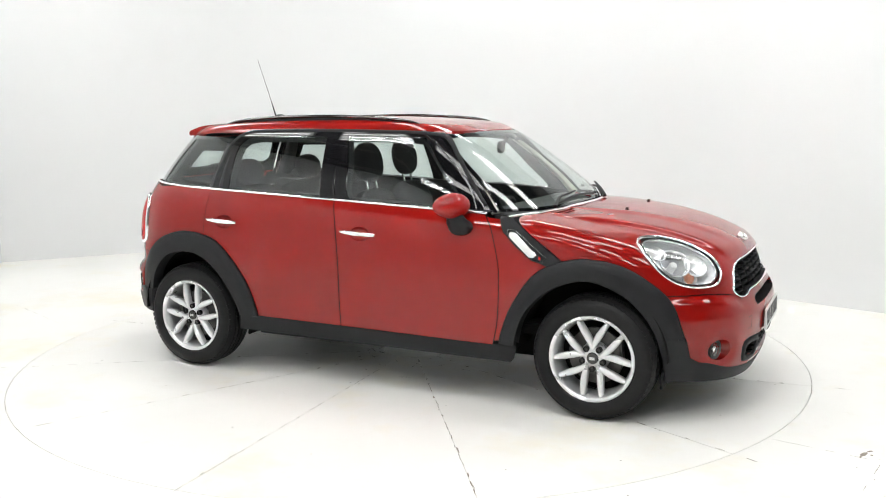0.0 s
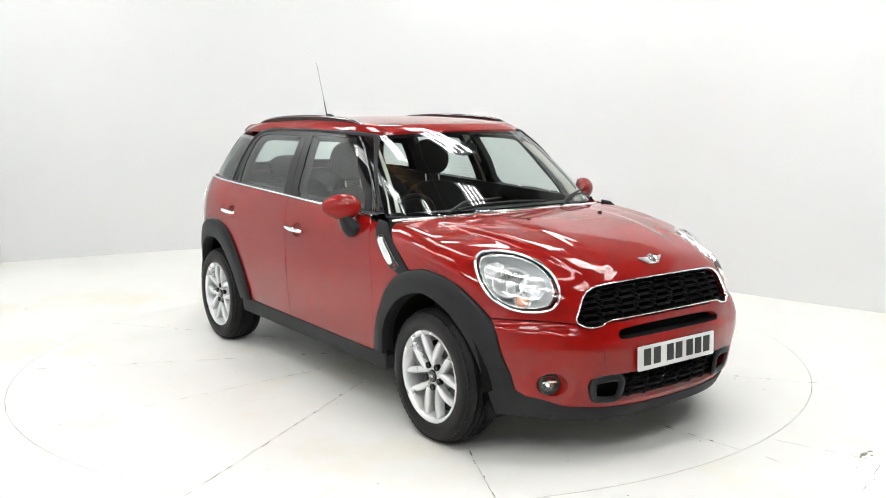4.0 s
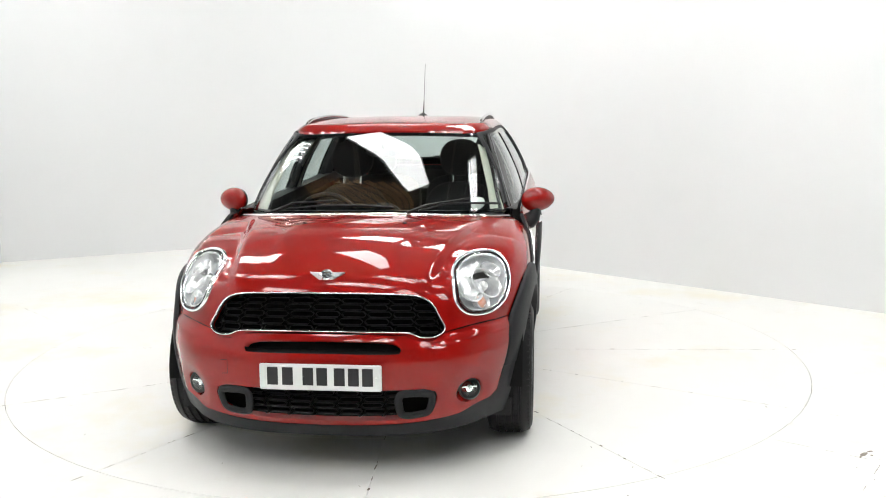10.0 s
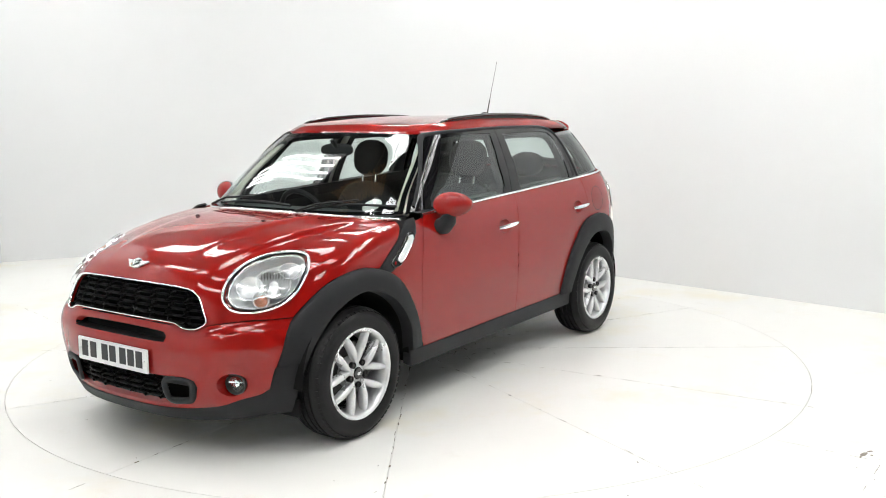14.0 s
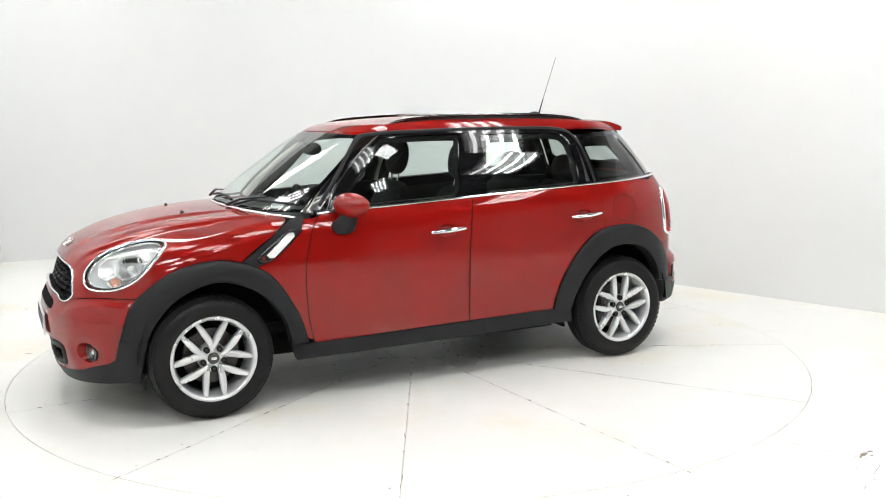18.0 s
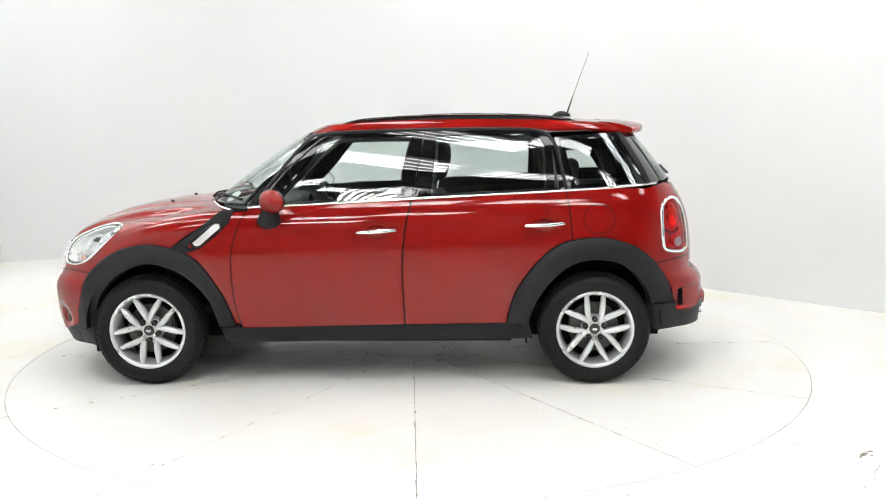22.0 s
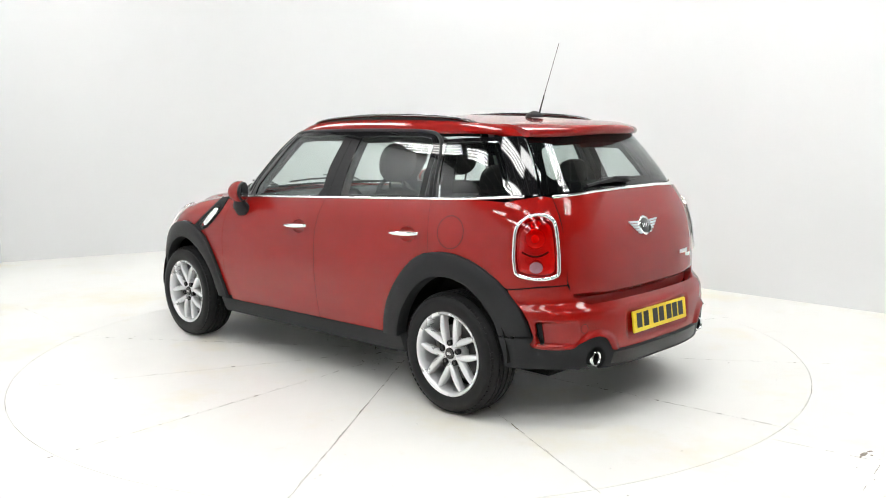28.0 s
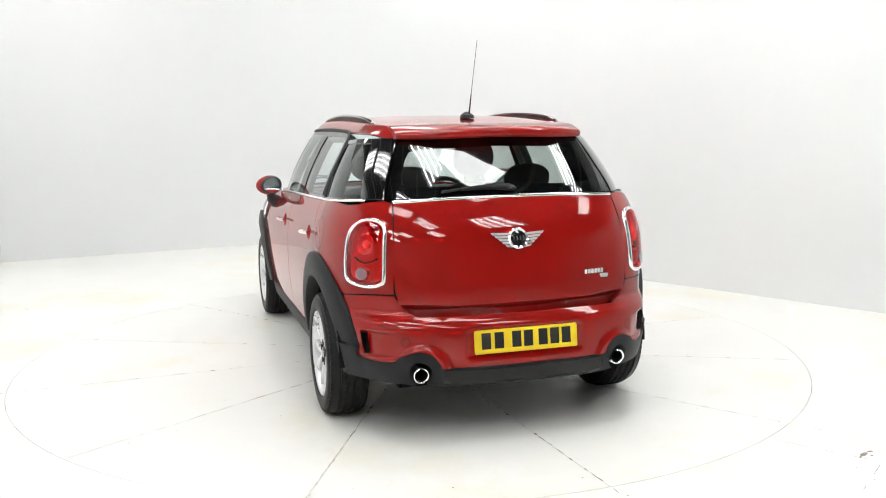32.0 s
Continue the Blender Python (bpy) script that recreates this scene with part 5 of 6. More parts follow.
for s in (1, -1):
    door_handle(0.058, -0.160, 0.901, s, doors[s][0])
    door_handle(-0.895, -1.113, 0.932, s, doors[s][1])
    # vent triangle behind the bonnet
    SC = [(0.850, 1.018), (0.895, 0.982), (0.968, 0.926), (1.05, 0.868), (1.140, 0.806), (1.10, 0.797), (1.063, 0.777), (1.022, 0.794), (0.966, 0.812), (0.875, 0.882), (0.805, 0.952), (0.782, 1.005), (0.782, 1.024)]
    vent = panel("wing_vent", f_side, "y", SC, TRIM, side=s, gap=0.001, out=0.006, step=0.02, label="dark grey plastic vent on the wing")
    LN = [(1.035, 0.803), (1.055, 0.825), (0.875, 0.955), (0.838, 0.955), (0.836, 0.930), (0.985, 0.808)]
    ribbon("vent_frame", f_side, "y", LN, 0.010, PIANO, vent, s, 0.013, True, step=0.02)
    L2 = [(0.990, 0.822), (1.005, 0.838), (0.880, 0.942), (0.852, 0.942), (0.848, 0.922), (0.965, 0.823)]
    panel("side_repeater", f_side, "y", L2, WHITE_P, vent, s, gap=0, out=0.013, flange=0.008, step=0.02, label="clear white side repeater lens")
    ribbon("repeater_frame", f_side, "y", L2, 0.006, CHROME, vent, s, 0.016, True, step=0.02)
    bm = bmesh.new()
    P, N = lift(f_side, "y", [(1.020, 0.822)], s, 0.008)
    box(bm, tuple(P[0]), (0.013, 0.004, 0.018), 0.002)
    part("emblem", bm, RED_LENS, vent, "small red emblem", smooth=False)
    # mirror
    mir = new("door_mirror")
    mir.parent = car
    tagged(mir, "red door mirror on a black plastic arm")
    bm = bmesh.new()
    bmesh.ops.create_uvsphere(bm, u_segments=40, v_segments=24, radius=1.0)
    for v in bm.verts:
        x, y, z = v.co
        if x < -0.35:
            x = -0.35 + (x + 0.35) * 0.10
        p, q = 0.064 * x, 0.108 * y
        v.co = (0.535 + 0.78 * p - 0.62 * q, s * (0.886 + 0.62 * p + 0.78 * q), 1.076 + 0.068 * z * (1 - 0.10 * y))
    part("mirror_cap", bm, PAINT, mir, "glossy red mirror cap", split=60)
    bm = bmesh.new()
    prof = [(math.cos(a), math.sin(a)) for a in np.linspace(0, 2 * math.pi, 32, endpoint=False)]
    def on_mirror(c, d, p, k):
        q = 0.108 * k * c
        return (0.535 + 0.78 * p - 0.62 * q, s * (0.886 + 0.62 * p + 0.78 * q), 1.076 + 0.068 * k * d * (1 - 0.10 * c))
    o = [bm.verts.new(on_mirror(c, d, -0.022, 0.93)) for c, d in prof]
    i_ = [bm.verts.new(on_mirror(c, d, -0.034, 0.88)) for c, d in prof]
    bm.faces.new(i_)
    for k in range(32):
        bm.faces.new((o[k], o[(k + 1) % 32], i_[(k + 1) % 32], i_[k]))
    part("mirror_surround", bm, BLACK, mir)
    bm = bmesh.new()
    o = [bm.verts.new(on_mirror(c, d, -0.0355, 0.80)) for c, d in prof]
    bm.faces.new(o)
    part("mirror_glass", bm, CHROME, mir, "mirror glass", smooth=False)
    bm = bmesh.new()
    rows = []
    for t, cx, cy, cz, rx, rz in ((0, 0.570, 0.805, 0.957, 0.070, 0.046), (0.3, 0.566, 0.845, 0.960, 0.069, 0.046), (0.6, 0.560, 0.868, 0.985, 0.062, 0.038), (1, 0.545, 0.880, 1.040, 0.042, 0.026)):
        ringv = []
        for a in np.linspace(0, 2 * math.pi, 20, endpoint=False):
            ca, sa = math.cos(a), math.sin(a)
            tilt = t * radians(80)
            ringv.append(bm.verts.new((cx + rx * ca, s * (cy - rz * sa * math.sin(tilt)), cz + rz * sa * math.cos(tilt))))
        rows.append(ringv)
    for p, q in zip(rows, rows[1:]):
        for k in range(20):
            bm.faces.new((p[k], p[(k + 1) % 20], q[(k + 1) % 20], q[k]))
    bm.faces.new(rows[0]), bm.faces.new(rows[-1])
    part("mirror_arm", bm, TRIM, mir, "dark grey plastic mirror arm")
    # roof rails
    pts = smooth_line([(0.20, 0.545, 1.490), (0.12, 0.548, 1.512), (0.0, 0.55, 1.530), (-0.25, 0.55, 1.545), (-0.5, 0.55, 1.551), (-0.83, 0.55, 1.546), (-1.05, 0.545, 1.532), (-1.17, 0.54, 1.514), (-1.26, 0.535, 1.490)], 5)
    bm = bmesh.new()
    tube(bm, [(x, s * (y - 0.012), z) for x, y, z in pts], [0.005 + 0.007 * min(1, i / 5, (len(pts) - 1 - i) / 5) for i in range(len(pts))], 10, True, 0.8)
    rail = part("roof_rail", bm, PIANO, car, "gloss black roof rail")
    bm = bmesh.new()
    lo = []
    for x, y, z in pts:
        P, N = lift(f_roof, "z", [(x, y - 0.012)], 1, 0.0)
        lo.append((bm.verts.new((x, s * (y - 0.016), z)), bm.verts.new((x, s * (y - 0.018), float(P[0][2]) - 0.003)), bm.verts.new((x, s * (y - 0.006), float(P[0][2]) - 0.003)), bm.verts.new((x, s * (y - 0.008), z))))
    for p, q in zip(lo, lo[1:]):
        for k in range(3):
            bm.faces.new((p[k], p[k + 1], q[k + 1], q[k]))
    part("rail_foot", bm, TRIM, rail)
    # washer jet
    P, N = lift(f_front, "z", [(1.31, s * 0.25)], 1, 0.004)
    bm = bmesh.new()
    box(bm, tuple(P[0]), (0.020, 0.022, 0.012), 0.004)
    part("washer_jet", bm, BLACK, car)
# fuel flap seam on the car's left
ribbon("fuel_flap", f_side, "y", [(-1.315 + 0.088 * math.cos(a), 0.96 + 0.083 * math.sin(a)) for a in np.linspace(0, 2 * math.pi, 40, endpoint=False)], 0.0035, DARK, car, 1, 0.0006, True, step=0.02, label="thin round seam of the fuel flap")

# chrome strips round the windscreen foot and over the tailgate
ribbon("cowl_strip", f_front, "z", [(0.80, 0.737), (0.915, 0.60), (0.995, 0.42), (1.043, 0.21), (1.058, 0.0), (1.043, -0.21), (0.995, -0.42), (0.915, -0.60), (0.80, -0.737)], 0.014, CHROME, car, 1, 0.008, label="chrome strip along the windscreen foot")
ribbon("gate_strip", f_side, "-x", [(0.572, 1.143), (0.3, 1.156), (0.0, 1.159), (-0.3, 1.156), (-0.572, 1.143)], 0.014, CHROME, car, 1, 0.007, label="chrome strip along the tailgate top")
for s in (1, -1):
    a = [(0.742, 1.034), (0.712, 1.12), (0.657, 1.28), (0.597, 1.436)]
    ribbon("pillar_strip", f_glass, "x", [(s * y, z) for y, z in a], 0.006, PIANO, car, 1, 0.004, label="gloss black strip along the windscreen pillar")
    edge = smooth_line([(0.66, 1.065), (0.53, 1.228), (0.375, 1.412), (0.28, 1.445), (0.1, 1.457), (-0.3, 1.466), (-0.7, 1.467), (-0.93, 1.461), (-1.03, 1.434), (-1.083, 1.365), (-1.11, 1.25), (-1.134, 1.125)], 6)
    ribbon("window_trim", f_glass, "y", edge, 0.018, TRIM, car, s, 0.007, label="dark grey trim round the door windows")

# spoiler
bm = bmesh.new()
sec = []
for i in range(25):
    t = -1 + 2 * i / 24
    y = 0.50 * t
    k = abs(t)
    x0, x1 = -1.40 + 0.05 * k**3, -1.672 + 0.13 * k**2.4
    zt0 = float(lift(f_roof, "z", [(x0, y)])[0][0][2]) + 0.002
    zt1 = 1.487 - 0.022 * k**2
    drop = 0.060 * (1 - 0.35 * k**4)
    top = [(x0 + (x1 - x0) * u, y, zt0 + (zt1 - zt0) * u + 0.010 * math.sin(math.pi * u)) for u in np.linspace(0, 0.97, 9)]
    h = drop * 0.40
    low = [(x1 + 0.006 - 0.016 * math.cos(a), y, zt1 - h - h * math.sin(a)) for a in np.linspace(-1.1, 1.45, 9)]
    low += [(x1 + 0.07, y, zt1 - 2 * h + 0.004), (x0 - 0.08, y, zt1 - drop - 0.004)]
    sec.append([bm.verts.new(p) for p in top + low])
for p, q in zip(sec, sec[1:]):
    for k in range(len(p) - 1):
        bm.faces.new((p[k], p[k + 1], q[k + 1], q[k]))
bm.faces.new(sec[0]), bm.faces.new(sec[-1])
part("roof_spoiler", bm, PAINT, car, "red roof spoiler over the rear window", split=60)
# aerial
aer = new("aerial")
aer.parent = car
tagged(aer, "thin black whip aerial on a domed base")
bm = bmesh.new()
lathe(bm, [(1.535, 0.06), (1.552, 0.055), (1.563, 0.035), (1.570, 0.018), (1.572, 0.001)], 28, "z", c=(0, 0, 0))
bmesh.ops.scale(bm, vec=(1.0, 0.62, 1.0), verts=bm.verts)
bmesh.ops.translate(bm, vec=(-1.18, 0, -0.004), verts=bm.verts)
part("base", bm, BLACK, aer)
bm = bmesh.new()
tube(bm, [(-1.215, 0, 1.55), (-1.225, 0, 1.58), (-1.25, 0, 1.655)], [0.006, 0.0045, 0.0035], 8)
part("foot", bm, BLACK, aer)
bm = bmesh.new()
tube(bm, [(-1.25, 0, 1.655), (-1.352, 0, 1.938)], [0.0019, 0.0013], 6)
part("mast", bm, BLACK, aer)


# ================= wipers =================
def wiper(pts_arm, pts_blade, f, how, name="wiper"):
    root = new(name)
    root.parent = car
    tagged(root, "black wiper arm and blade")
    P, N = lift(f, how, pts_arm, 1, 0.030)
    bm = bmesh.new()
    tube(bm, [tuple(p) for p in P], [0.012, 0.009, 0.007][:len(P)] if len(P) <= 3 else 0.008, 8, True, 0.7)
    part("arm", bm, BLACK, root)
    P, N = lift(f, how, pts_blade, 1, 0.014)
    bm = bmesh.new()
    tube(bm, [tuple(p) for p in P], 0.009, 6, True, 0.8)
    part("blade", bm, BLACK, root)


wiper([(-0.50, 1.030), (-0.40, 1.072), (-0.16, 1.088)], [(-0.44, 1.052), (-0.25, 1.072), (-0.05, 1.074), (0.14, 1.064)], f_glass, "x")
wiper([(0.22, 1.030), (0.32, 1.066), (0.52, 1.092)], [(0.27, 1.046), (0.42, 1.080), (0.55, 1.078), (0.67, 1.066)], f_glass, "x")
wiper([(0.0, 1.175), (0.0, 1.195), (0.12, 1.20)], [(0.34, 1.178), (0.22, 1.192), (0.08, 1.195), (-0.02, 1.19)], f_glass, "-x", "rear_wiper")
bm = bmesh.new()
P, N = lift(f_glass, "-x", [(0.24, 1.186), (0.17, 1.192), (0.09, 1.196), (0.03, 1.193), (-0.02, 1.186), (-0.035, 1.184)], 1, 0.018)
tube(bm, [tuple(p) for p in P], [0.008, 0.013, 0.018, 0.021, 0.017, 0.006], 12, True, 0.8)
part("wiper_hub", bm, BLACK, car)


# ================= plates, badges, pipes =================
def number_plate(x, z, turn, tilt, face, name):
    root = new(name)
    root.parent = car
    root.matrix_basis = Matrix.Translation((x, 0, z)) @ Matrix.Rotation(radians(turn), 4, "Z") @ Matrix.Rotation(radians(tilt), 4, "Y")
    tagged(root, "white front number plate with black bars" if turn == 0 else "yellow rear number plate with black bars")
    bm = bmesh.new()
    box(bm, (0, 0, 0), (0.010, 0.525, 0.113), 0.004)
    part("plate", bm, face, root)
    ys = [-0.205, -0.140, -0.052, 0.008, 0.083, 0.143, 0.203]
    for y in ys:
        bm = bmesh.new()
        box(bm, (0.0056, y, 0.004), (0.002, 0.046, 0.076), 0.0)
        part("bar", bm, INK, root, smooth=False)
    for y in (-0.240, 0.240):
        bm = bmesh.new()
        lathe(bm, [(0.004, 0.006), (0.0075, 0.005), (0.008, 0.0005)], 14, "x", c=(0, y, 0))
        part("screw_cap", bm, WHITE_P if turn == 0 else YELLOW_P, root)


number_plate(2.058, 0.466, 0, -1, WHITE_P, "number_plate")
number_plate(-2.028, 0.497, 180, -7, YELLOW_P, "number_plate")


def badge(m, w, h):
    root = new("badge")
    root.parent = car
    root.matrix_basis = m
    tagged(root, "chrome winged badge with a black disc")
    for s in (1, -1):
        bm = bmesh.new()
        for i in range(5):
            z = h * (0.20 - 0.14 * i)
            y0, y1 = 0.30 * h, w / 2 - 0.10 * w * i / 1.6
            vs = [(0, s * y0, z + 0.05 * h), (0, s * y1, z + 0.10 * h), (0, s * (y1 - 0.03 * w), z - 0.01 * h), (0, s * y0, z - 0.05 * h)]
            a = [bm.verts.new((0.0, y, zz)) for _, y, zz in vs]
            b = [bm.verts.new((0.007, y, zz)) for _, y, zz in vs]
            for k in range(4):
                bm.faces.new((a[k], a[(k + 1) % 4], b[(k + 1) % 4], b[k]))
            bm.faces.new(b)
        part("wing", bm, SILVER, root, smooth=False)
    bm = bmesh.new()
    lathe(bm, [(-0.004, 0.50 * h), (0.008, 0.50 * h), (0.013, 0.46 * h), (0.010, 0.40 * h), (0.009, 0.38 * h)], 36, "x")
    part("ring", bm, CHROME, root)
    bm = bmesh.new()
    lathe(bm, [(0.008, 0.40 * h), (0.012, 0.25 * h), (0.013, 0.0005)], 36, "x")
    part("disc", bm, PIANO, root)
    bm = bmesh.new()
    for i in range(4):
        box(bm, (0.0132, h * (-0.24 + 0.16 * i), 0), (0.002, h * 0.07, h * 0.2))
    part("bar", bm, CHROME, root, smooth=False)


def on_normal(f, how, u, v, flip_=False):
    P, N = lift(f, how, [(u, v)], 1, 0.002)
    n = Vector(N[0])
    z = Vector((0, 0, 1)) - n * n.z
    z.normalize()
    y = z.cross(n)
    return Matrix.Translation(P[0]) @ Matrix((n, y, z)).transposed().to_4x4()


badge(on_normal(f_front, "x", 0.0, 0.868), 0.155, 0.058)
badge(on_normal(f_side, "-x", 0.0, 0.962), 0.272, 0.105)
for s in (1, -1):
    bm = bmesh.new()
    lathe(bm, [(0.12, 0.027), (0.004, 0.028), (-0.003, 0.030), (-0.006, 0.034), (-0.002, 0.038), (0.02, 0.039), (0.12, 0.038)], 40, "x", c=(-1.978, s * 0.507, 0.350))
    part("exhaust_tip", bm, CHROME, car, "chrome exhaust tip")
    bm = bmesh.new()
    lathe(bm, [(0.08, 0.0262), (0.1, 0.001)], 30, "x", c=(-1.978, s * 0.507, 0.350))
    lathe(bm, [(0.006, 0.0272), (0.1, 0.0262)], 30, "x", c=(-1.978, s * 0.507, 0.350))
    lathe(bm, [(0.1, 0.001), (0.1, 0.075)], 30, "x", c=(-1.978, s * 0.507, 0.350))
    part("exhaust_inside", bm, DARK, car)
    tub("bumper_vent", f_tail, BUMR, VENT, 0.035, BLACK, side=s, taper=0.9)
for y in (0.31, -0.085, 0.70, -0.70, -0.31):
    P, N = on(f_tail, BUMR, [(-2.0 if abs(y) < 0.5 else -1.86, abs(y), 0.59)], 1 if y > 0 else -1, 0.0)
    bm = bmesh.new()
    bmesh.ops.create_circle(bm, cap_ends=True, radius=0.010, segments=16)
    n = Vector(N[0])
    bmesh.ops.transform(bm, matrix=Matrix.Translation(Vector(P[0]) + n * 0.0012) @ n.to_track_quat("Z", "Y").to_matrix().to_4x4(), verts=bm.verts)
    part("parking_sensor", bm, PAINT, car)
loop = [(-1.954 , 0.574 + 0.022 * math.cos(a), 0.509 + 0.022 * math.sin(a)) for a in np.linspace(0, 2 * math.pi, 24, endpoint=False)]
for s in (1, -1):
    ring("tow_cover", f_tail, BUMR, loop, 0.0022, DARK, car, s, 0.0005)
sq = [(2.0, -0.478, 0.455), (2.0, -0.418, 0.461), (2.0, -0.417, 0.521), (2.0, -0.477, 0.515)]
ring("tow_cover", f_front, BUMF, sq, 0.002, DARK, car, 1, 0.0005)
bm = bmesh.new()
for i in range(6):
    P, N = lift(f_side, "-x", [(-0.352 - 0.0185 * i, 0.783)], 1, 0.002)
    box(bm, tuple(P[0]), (0.004, 0.014, 0.022), 0.001)
P, N = lift(f_side, "-x", [(-0.455, 0.758)], 1, 0.002)
box(bm, tuple(P[0]), (0.004, 0.045, 0.020), 0.001)
part("boot_lettering", bm, CHROME, car, "small chrome bars in place of lettering", smooth=False)

# ================= inside the car =================
def blob(bm, c, s, m=None, p=3.0, n=16):
    """A rounded-box cushion."""
    r = bmesh.ops.create_uvsphere(bm, u_segments=n * 2, v_segments=n, radius=1.0)
    for v in r["verts"]:
        k = (abs(v.co.x) ** p + abs(v.co.y) ** p + abs(v.co.z) ** p) ** (1 / p)
        v.co = Vector((v.co.x / k * s[0] / 2, v.co.y / k * s[1] / 2, v.co.z / k * s[2] / 2))
    bmesh.ops.transform(bm, matrix=Matrix.Translation(c) @ (m or Matrix()), verts=r["verts"])


def front_seat(x, y):
    root = new("front_seat")
    root.parent = car
    tagged(root, "dark cloth front seat with round headrest")
    bm = bmesh.new()
    blob(bm, (x + 0.05, y, 0.62), (0.52, 0.50, 0.20), Matrix.Rotation(radians(-8), 4, "Y"))
    part("seat", bm, SEAT_M, root)
    bm = bmesh.new()
    blob(bm, (x - 0.285, y, 0.835), (0.17, 0.49, 0.56), Matrix.Rotation(radians(-14), 4, "Y"))
    part("backrest", bm, SEAT_M, root)
    bm = bmesh.new()
    blob(bm, (x - 0.37, y, 1.268), (0.11, 0.280, 0.245), Matrix.Rotation(radians(-10), 4, "Y"), 2.4)
    part("headrest", bm, SEAT_M, root)
    for o in (-0.055, 0.055):
        bm = bmesh.new()
        tube(bm, [(x - 0.345, y + o, 1.10), (x - 0.37, y + o, 1.23)], 0.007, 8)
        part("headrest_post", bm, CHROME, root)


front_seat(-0.04, 0.36)
front_seat(0.09, -0.35)
bm = bmesh.new()
blob(bm, (-0.85, 0, 0.62), (0.5, 1.2, 0.2))
part("rear_bench", bm, SEAT_M, car, "dark cloth rear bench")
for y in (0.34, -0.34):
    bm = bmesh.new()
    blob(bm, (-1.16, y, 0.86), (0.17, 0.64, 0.50), Matrix.Rotation(radians(-16), 4, "Y"), 4)
    part("rear_backrest", bm, SEAT_M, car, "dark cloth rear backrest")
    bm = bmesh.new()
    blob(bm, (-1.20, y * 1.015, 1.195), (0.10, 0.27, 0.17), Matrix.Rotation(radians(-12), 4, "Y"), 2.4)
    part("rear_headrest", bm, SEAT_M, car)
# dashboard
bm = bmesh.new()
rows = []
for i in range(17):
    y = -0.70 + 1.40 * i / 16
    k = abs(y) / 0.70
    f0 = 0.98 - 0.27 * k**3.2
    pr = [(f0, 0.93), (f0, 1.012), (0.72 - 0.05 * k**2, 1.025), (0.58, 1.018), (0.52, 0.985), (0.50, 0.90), (0.55, 0.62)]
    rows.append([bm.verts.new((x, y, z)) for x, z in pr])
for p, q in zip(rows, rows[1:]):
    for k in range(len(p) - 1):
        bm.faces.new((p[k], p[k + 1], q[k + 1], q[k]))
part("dashboard", bm, DASH_M, car, "dark moulded dashboard", split=50)
bm = bmesh.new()
lathe(bm, [(0.0, 0.12), (0.05, 0.125), (0.055, 0.11), (0.02, 0.10), (0.01, 0.001)], 32, "x", c=(0.47, 0.0, 0.93))
part("dial", bm, DASH_M, car, "large round centre dial")
bm = bmesh.new()
box(bm, (0.15, 0, 0.58), (0.9, 0.2, 0.3), 0.04)
part("centre_console", bm, DASH_M, car)
# steering wheel
sw = new("steering_wheel")
sw.parent = car
sw.matrix_basis = Matrix.Translation((0.37, -0.36, 0.927)) @ Matrix.Rotation(radians(24), 4, "Y")
tagged(sw, "black three-spoke steering wheel")
bm = bmesh.new()
tube(bm, [(0, 0.182 * math.cos(a), 0.182 * math.sin(a)) for a in np.linspace(0, 2 * math.pi, 49)], 0.016, 10, False)
part("wheel_rim", bm, BLACK, sw)
bm = bmesh.new()
blob(bm, (0.01, 0, 0), (0.05, 0.15, 0.14), None, 2.4)
part("hub_pad", bm, BLACK, sw)
for a in (0, 180, 270):
    bm = bmesh.new()
    tube(bm, [(0, 0.05 * math.cos(radians(a)), 0.05 * math.sin(radians(a))), (0, 0.175 * math.cos(radians(a)), 0.175 * math.sin(radians(a)))], 0.014, 8)
    part("wheel_spoke", bm, STEEL, sw)
bm = bmesh.new()
tube(bm, [(0.37, -0.36, 0.927), (0.58, -0.36, 0.84)], 0.035, 12)
part("steering_column", bm, BLACK, car)
# inner mirror
bm = bmesh.new()
blob(bm, (0.455, 0.0, 1.352), (0.035, 0.215, 0.078), Matrix.Rotation(radians(14), 4, "Z"), 2.6)
inm = part("inner_mirror", bm, BLACK, car, "black inner mirror")
bm = bmesh.new()
tube(bm, [(0.45, 0, 1.35), (0.50, 0, 1.41)], 0.012, 8)
part("mirror_stalk", bm, BLACK, inm)
# paper disc behind the windscreen
disc = [(0.575 + 0.036 * math.cos(a), 1.088 + 0.030 * math.sin(a)) for a in np.linspace(0, 2 * math.pi, 24, endpoint=False)]
panel("licence_disc", f_glass, "x", disc, WHITE_P, gap=0, out=-0.009, flange=0.001, step=0.02, label="small round white paper disc on the windscreen")
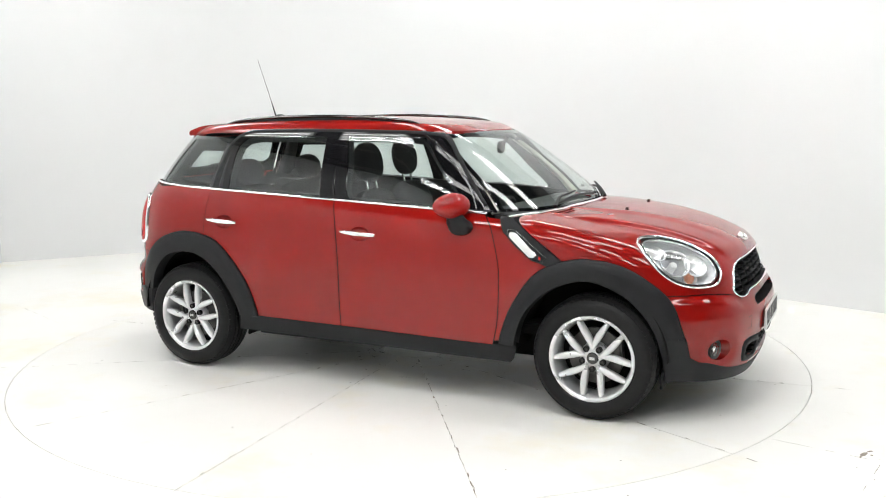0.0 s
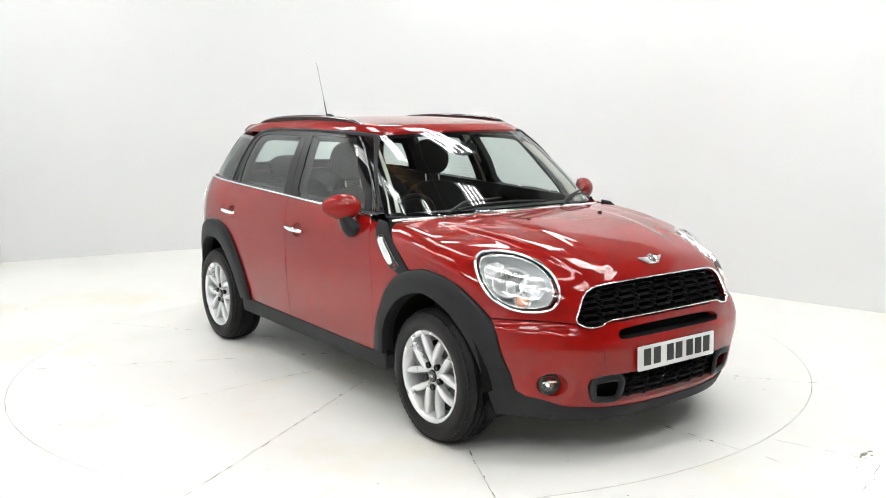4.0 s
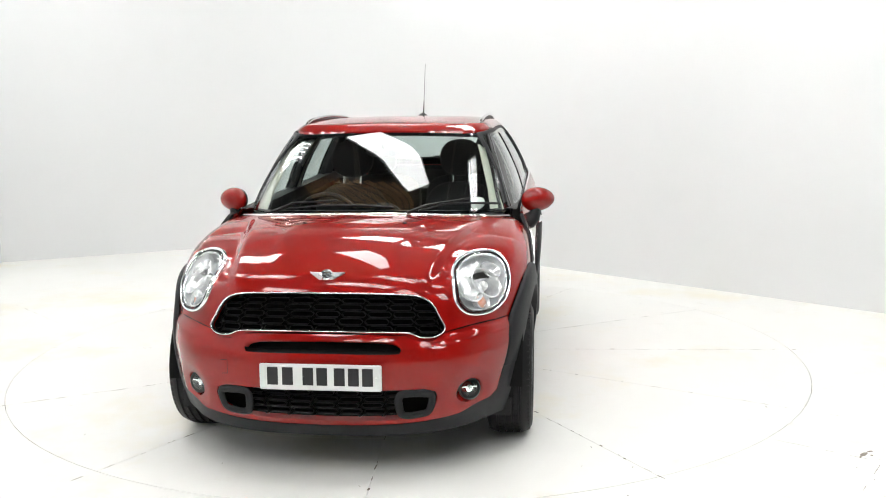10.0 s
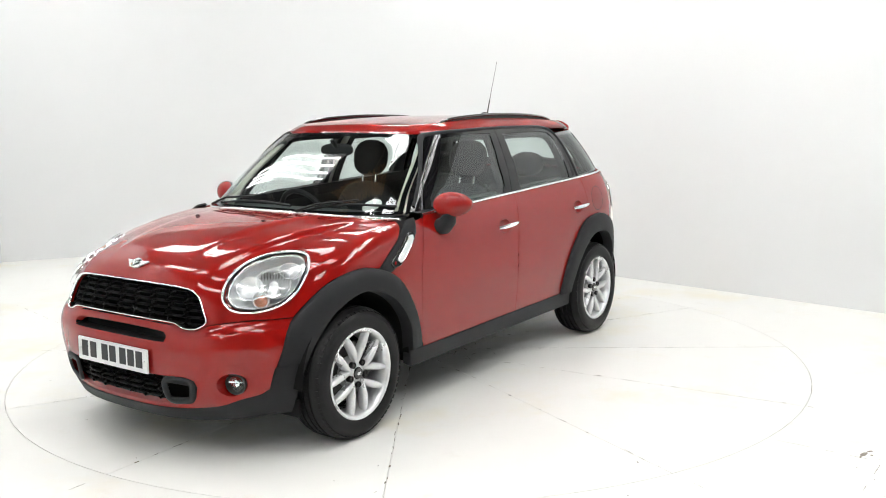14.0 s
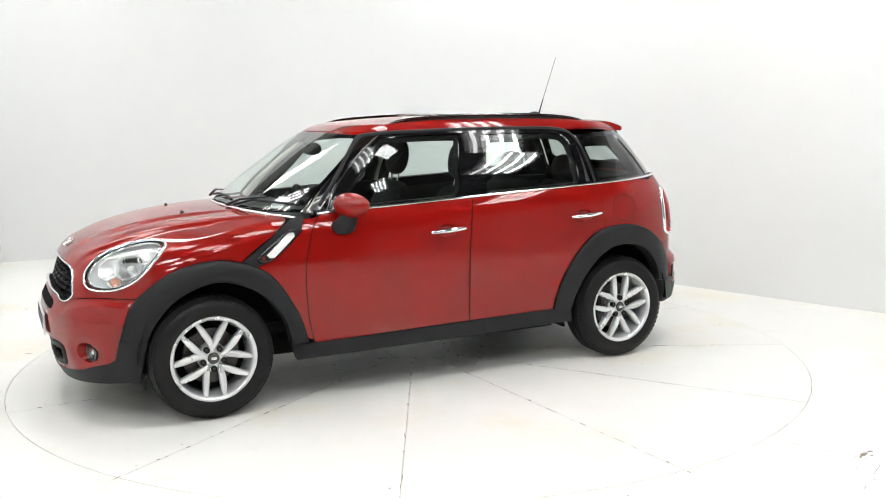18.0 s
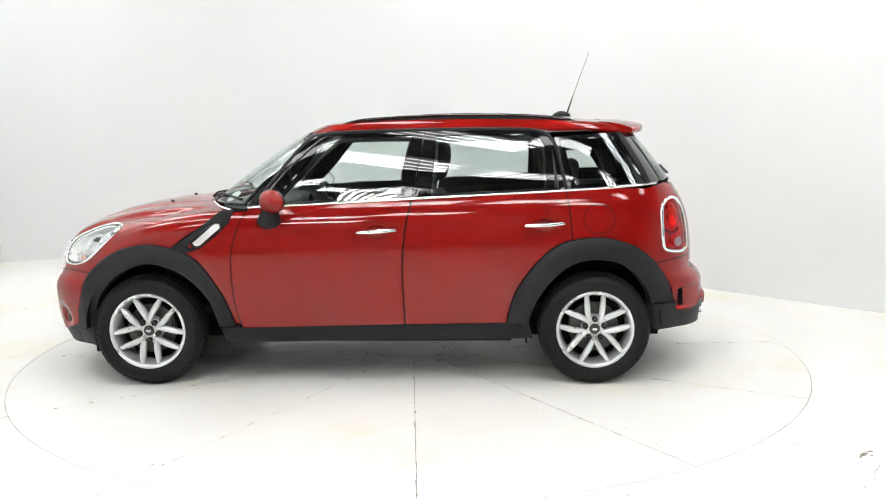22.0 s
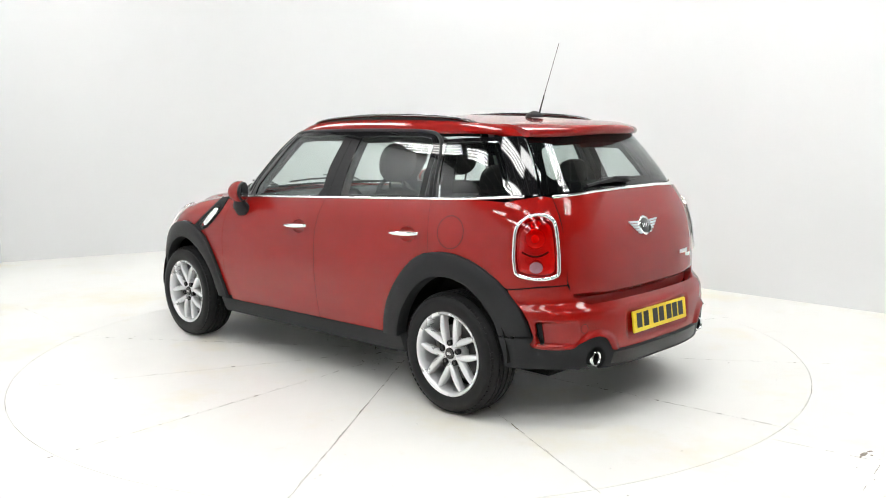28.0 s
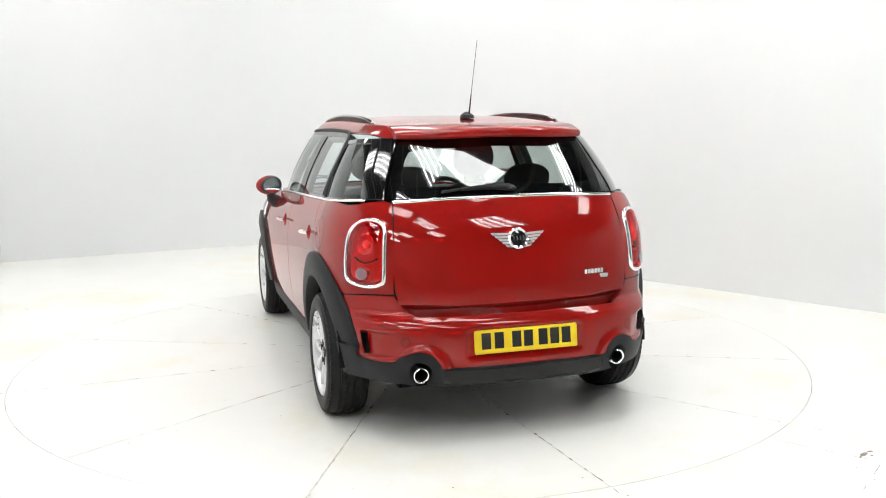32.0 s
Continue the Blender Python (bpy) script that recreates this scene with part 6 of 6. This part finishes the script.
# linings
for s in (1, -1):
    xs = np.linspace(0.70, -1.68, 20)
    A, _ = lift(f_side, "y", [(x, float(belt(x)) + 0.013) for x in xs], s, -0.016)
    bm = bmesh.new()
    rows = [(bm.verts.new(p), bm.verts.new(p + np.array([0, -s * 0.085, 0.006])), bm.verts.new(p + np.array([0, -s * 0.085, -0.06]))) for p in A]
    for p, q in zip(rows, rows[1:]):
        bm.faces.new((p[0], p[1], q[1], q[0]))
        bm.faces.new((p[1], p[2], q[2], q[1]))
    part("window_ledge", bm, BLACK, car, "black inner window ledge", smooth=False)
    b = [(x, float(belt(x)) + 0.004) for x in np.linspace(0.66, -1.62, 18)]
    panel("door_lining", f_side, "y", b + [(-1.62, 0.93), (-1.1, 0.90), (-0.88, 0.66), (-0.76, 0.42), (0.68, 0.40)], DASH_M, side=s, gap=0, out=-0.06, flange=0.0, step=0.09, label="dark door lining")
    bm = bmesh.new()
    P, N = lift(f_glass, "y", [(-0.27, 1.08), (-0.29, 1.2), (-0.31, 1.33), (-0.33, 1.45)], s, -0.035)
    tube(bm, [tuple(p) for p in P], [0.030, 0.028, 0.026, 0.026], 10, True, 0.5)
    part("pillar_lining", bm, LINER, car, "pale pillar lining")
    bm = bmesh.new()
    P, N = lift(f_glass, "y", [(-1.08, 1.13), (-1.07, 1.25), (-1.06, 1.35), (-1.04, 1.44)], s, -0.04)
    tube(bm, [tuple(p) for p in P], [0.05, 0.045, 0.04, 0.04], 10, True, 0.5)
    part("pillar_lining", bm, DASH_M, car, "dark pillar lining")
    P, N = lift(f_glass, "x", [(s * 0.70, 1.045), (s * 0.665, 1.16), (s * 0.62, 1.29), (s * 0.575, 1.42)], 1, -0.035)
    bm = bmesh.new()
    tube(bm, [tuple(p) for p in P], [0.045, 0.032, 0.028, 0.03], 10, True, 0.6)
    part("pillar_lining", bm, LINER, car, "pale pillar lining")
    P, N = lift(f_glass, "y", [(-1.63, 1.16), (-1.56, 1.28), (-1.47, 1.42)], s, -0.05)
    bm = bmesh.new()
    tube(bm, [tuple(p) for p in P], [0.07, 0.05, 0.045], 10, True, 0.6)
    part("pillar_lining", bm, DASH_M, car, "dark pillar lining")
    bm = bmesh.new()
    box(bm, (-1.42, s * 0.60, 0.90), (0.5, 0.2, 0.36), 0.04)
    part("boot_lining", bm, DASH_M, car)
hl = [(0.33, 0.0), (0.30, 0.40), (0.2, 0.52)] + [(x, 0.545) for x in np.linspace(0.0, -1.15, 8)] + [(-1.35, 0.48), (-1.47, 0.3), (-1.48, 0.0)]
hl = hl + [(x, -y) for x, y in hl[::-1][1:-1]]
panel("headlining", f_roof, "z", hl, LINER, gap=0, out=-0.035, flange=0, step=0.08, label="pale headlining")
bm = bmesh.new()
box(bm, (-1.45, 0, 0.98), (0.42, 1.0, 0.03), 0.008)
part("parcel_shelf", bm, DASH_M, car)
bm = bmesh.new()
box(bm, (0.0, 0, 0.42), (2.6, 1.5, 0.06), 0.01)
part("cabin_floor", bm, DARK, car)


def motions():
    """The table and the car on it turn together."""
    OFF = Vector((0.1998, -0.0520, 0.0))
    rows_t, rows_c = [], []
    for i in range(33):
        r = pose(0, 0, 0, 0, 0, heading(i))
        rows_t.append((i, r))
        rows_c.append((i, r @ Matrix.Translation(OFF)))
    walk(table, rows_t)
    walk(car, rows_c)


motions()
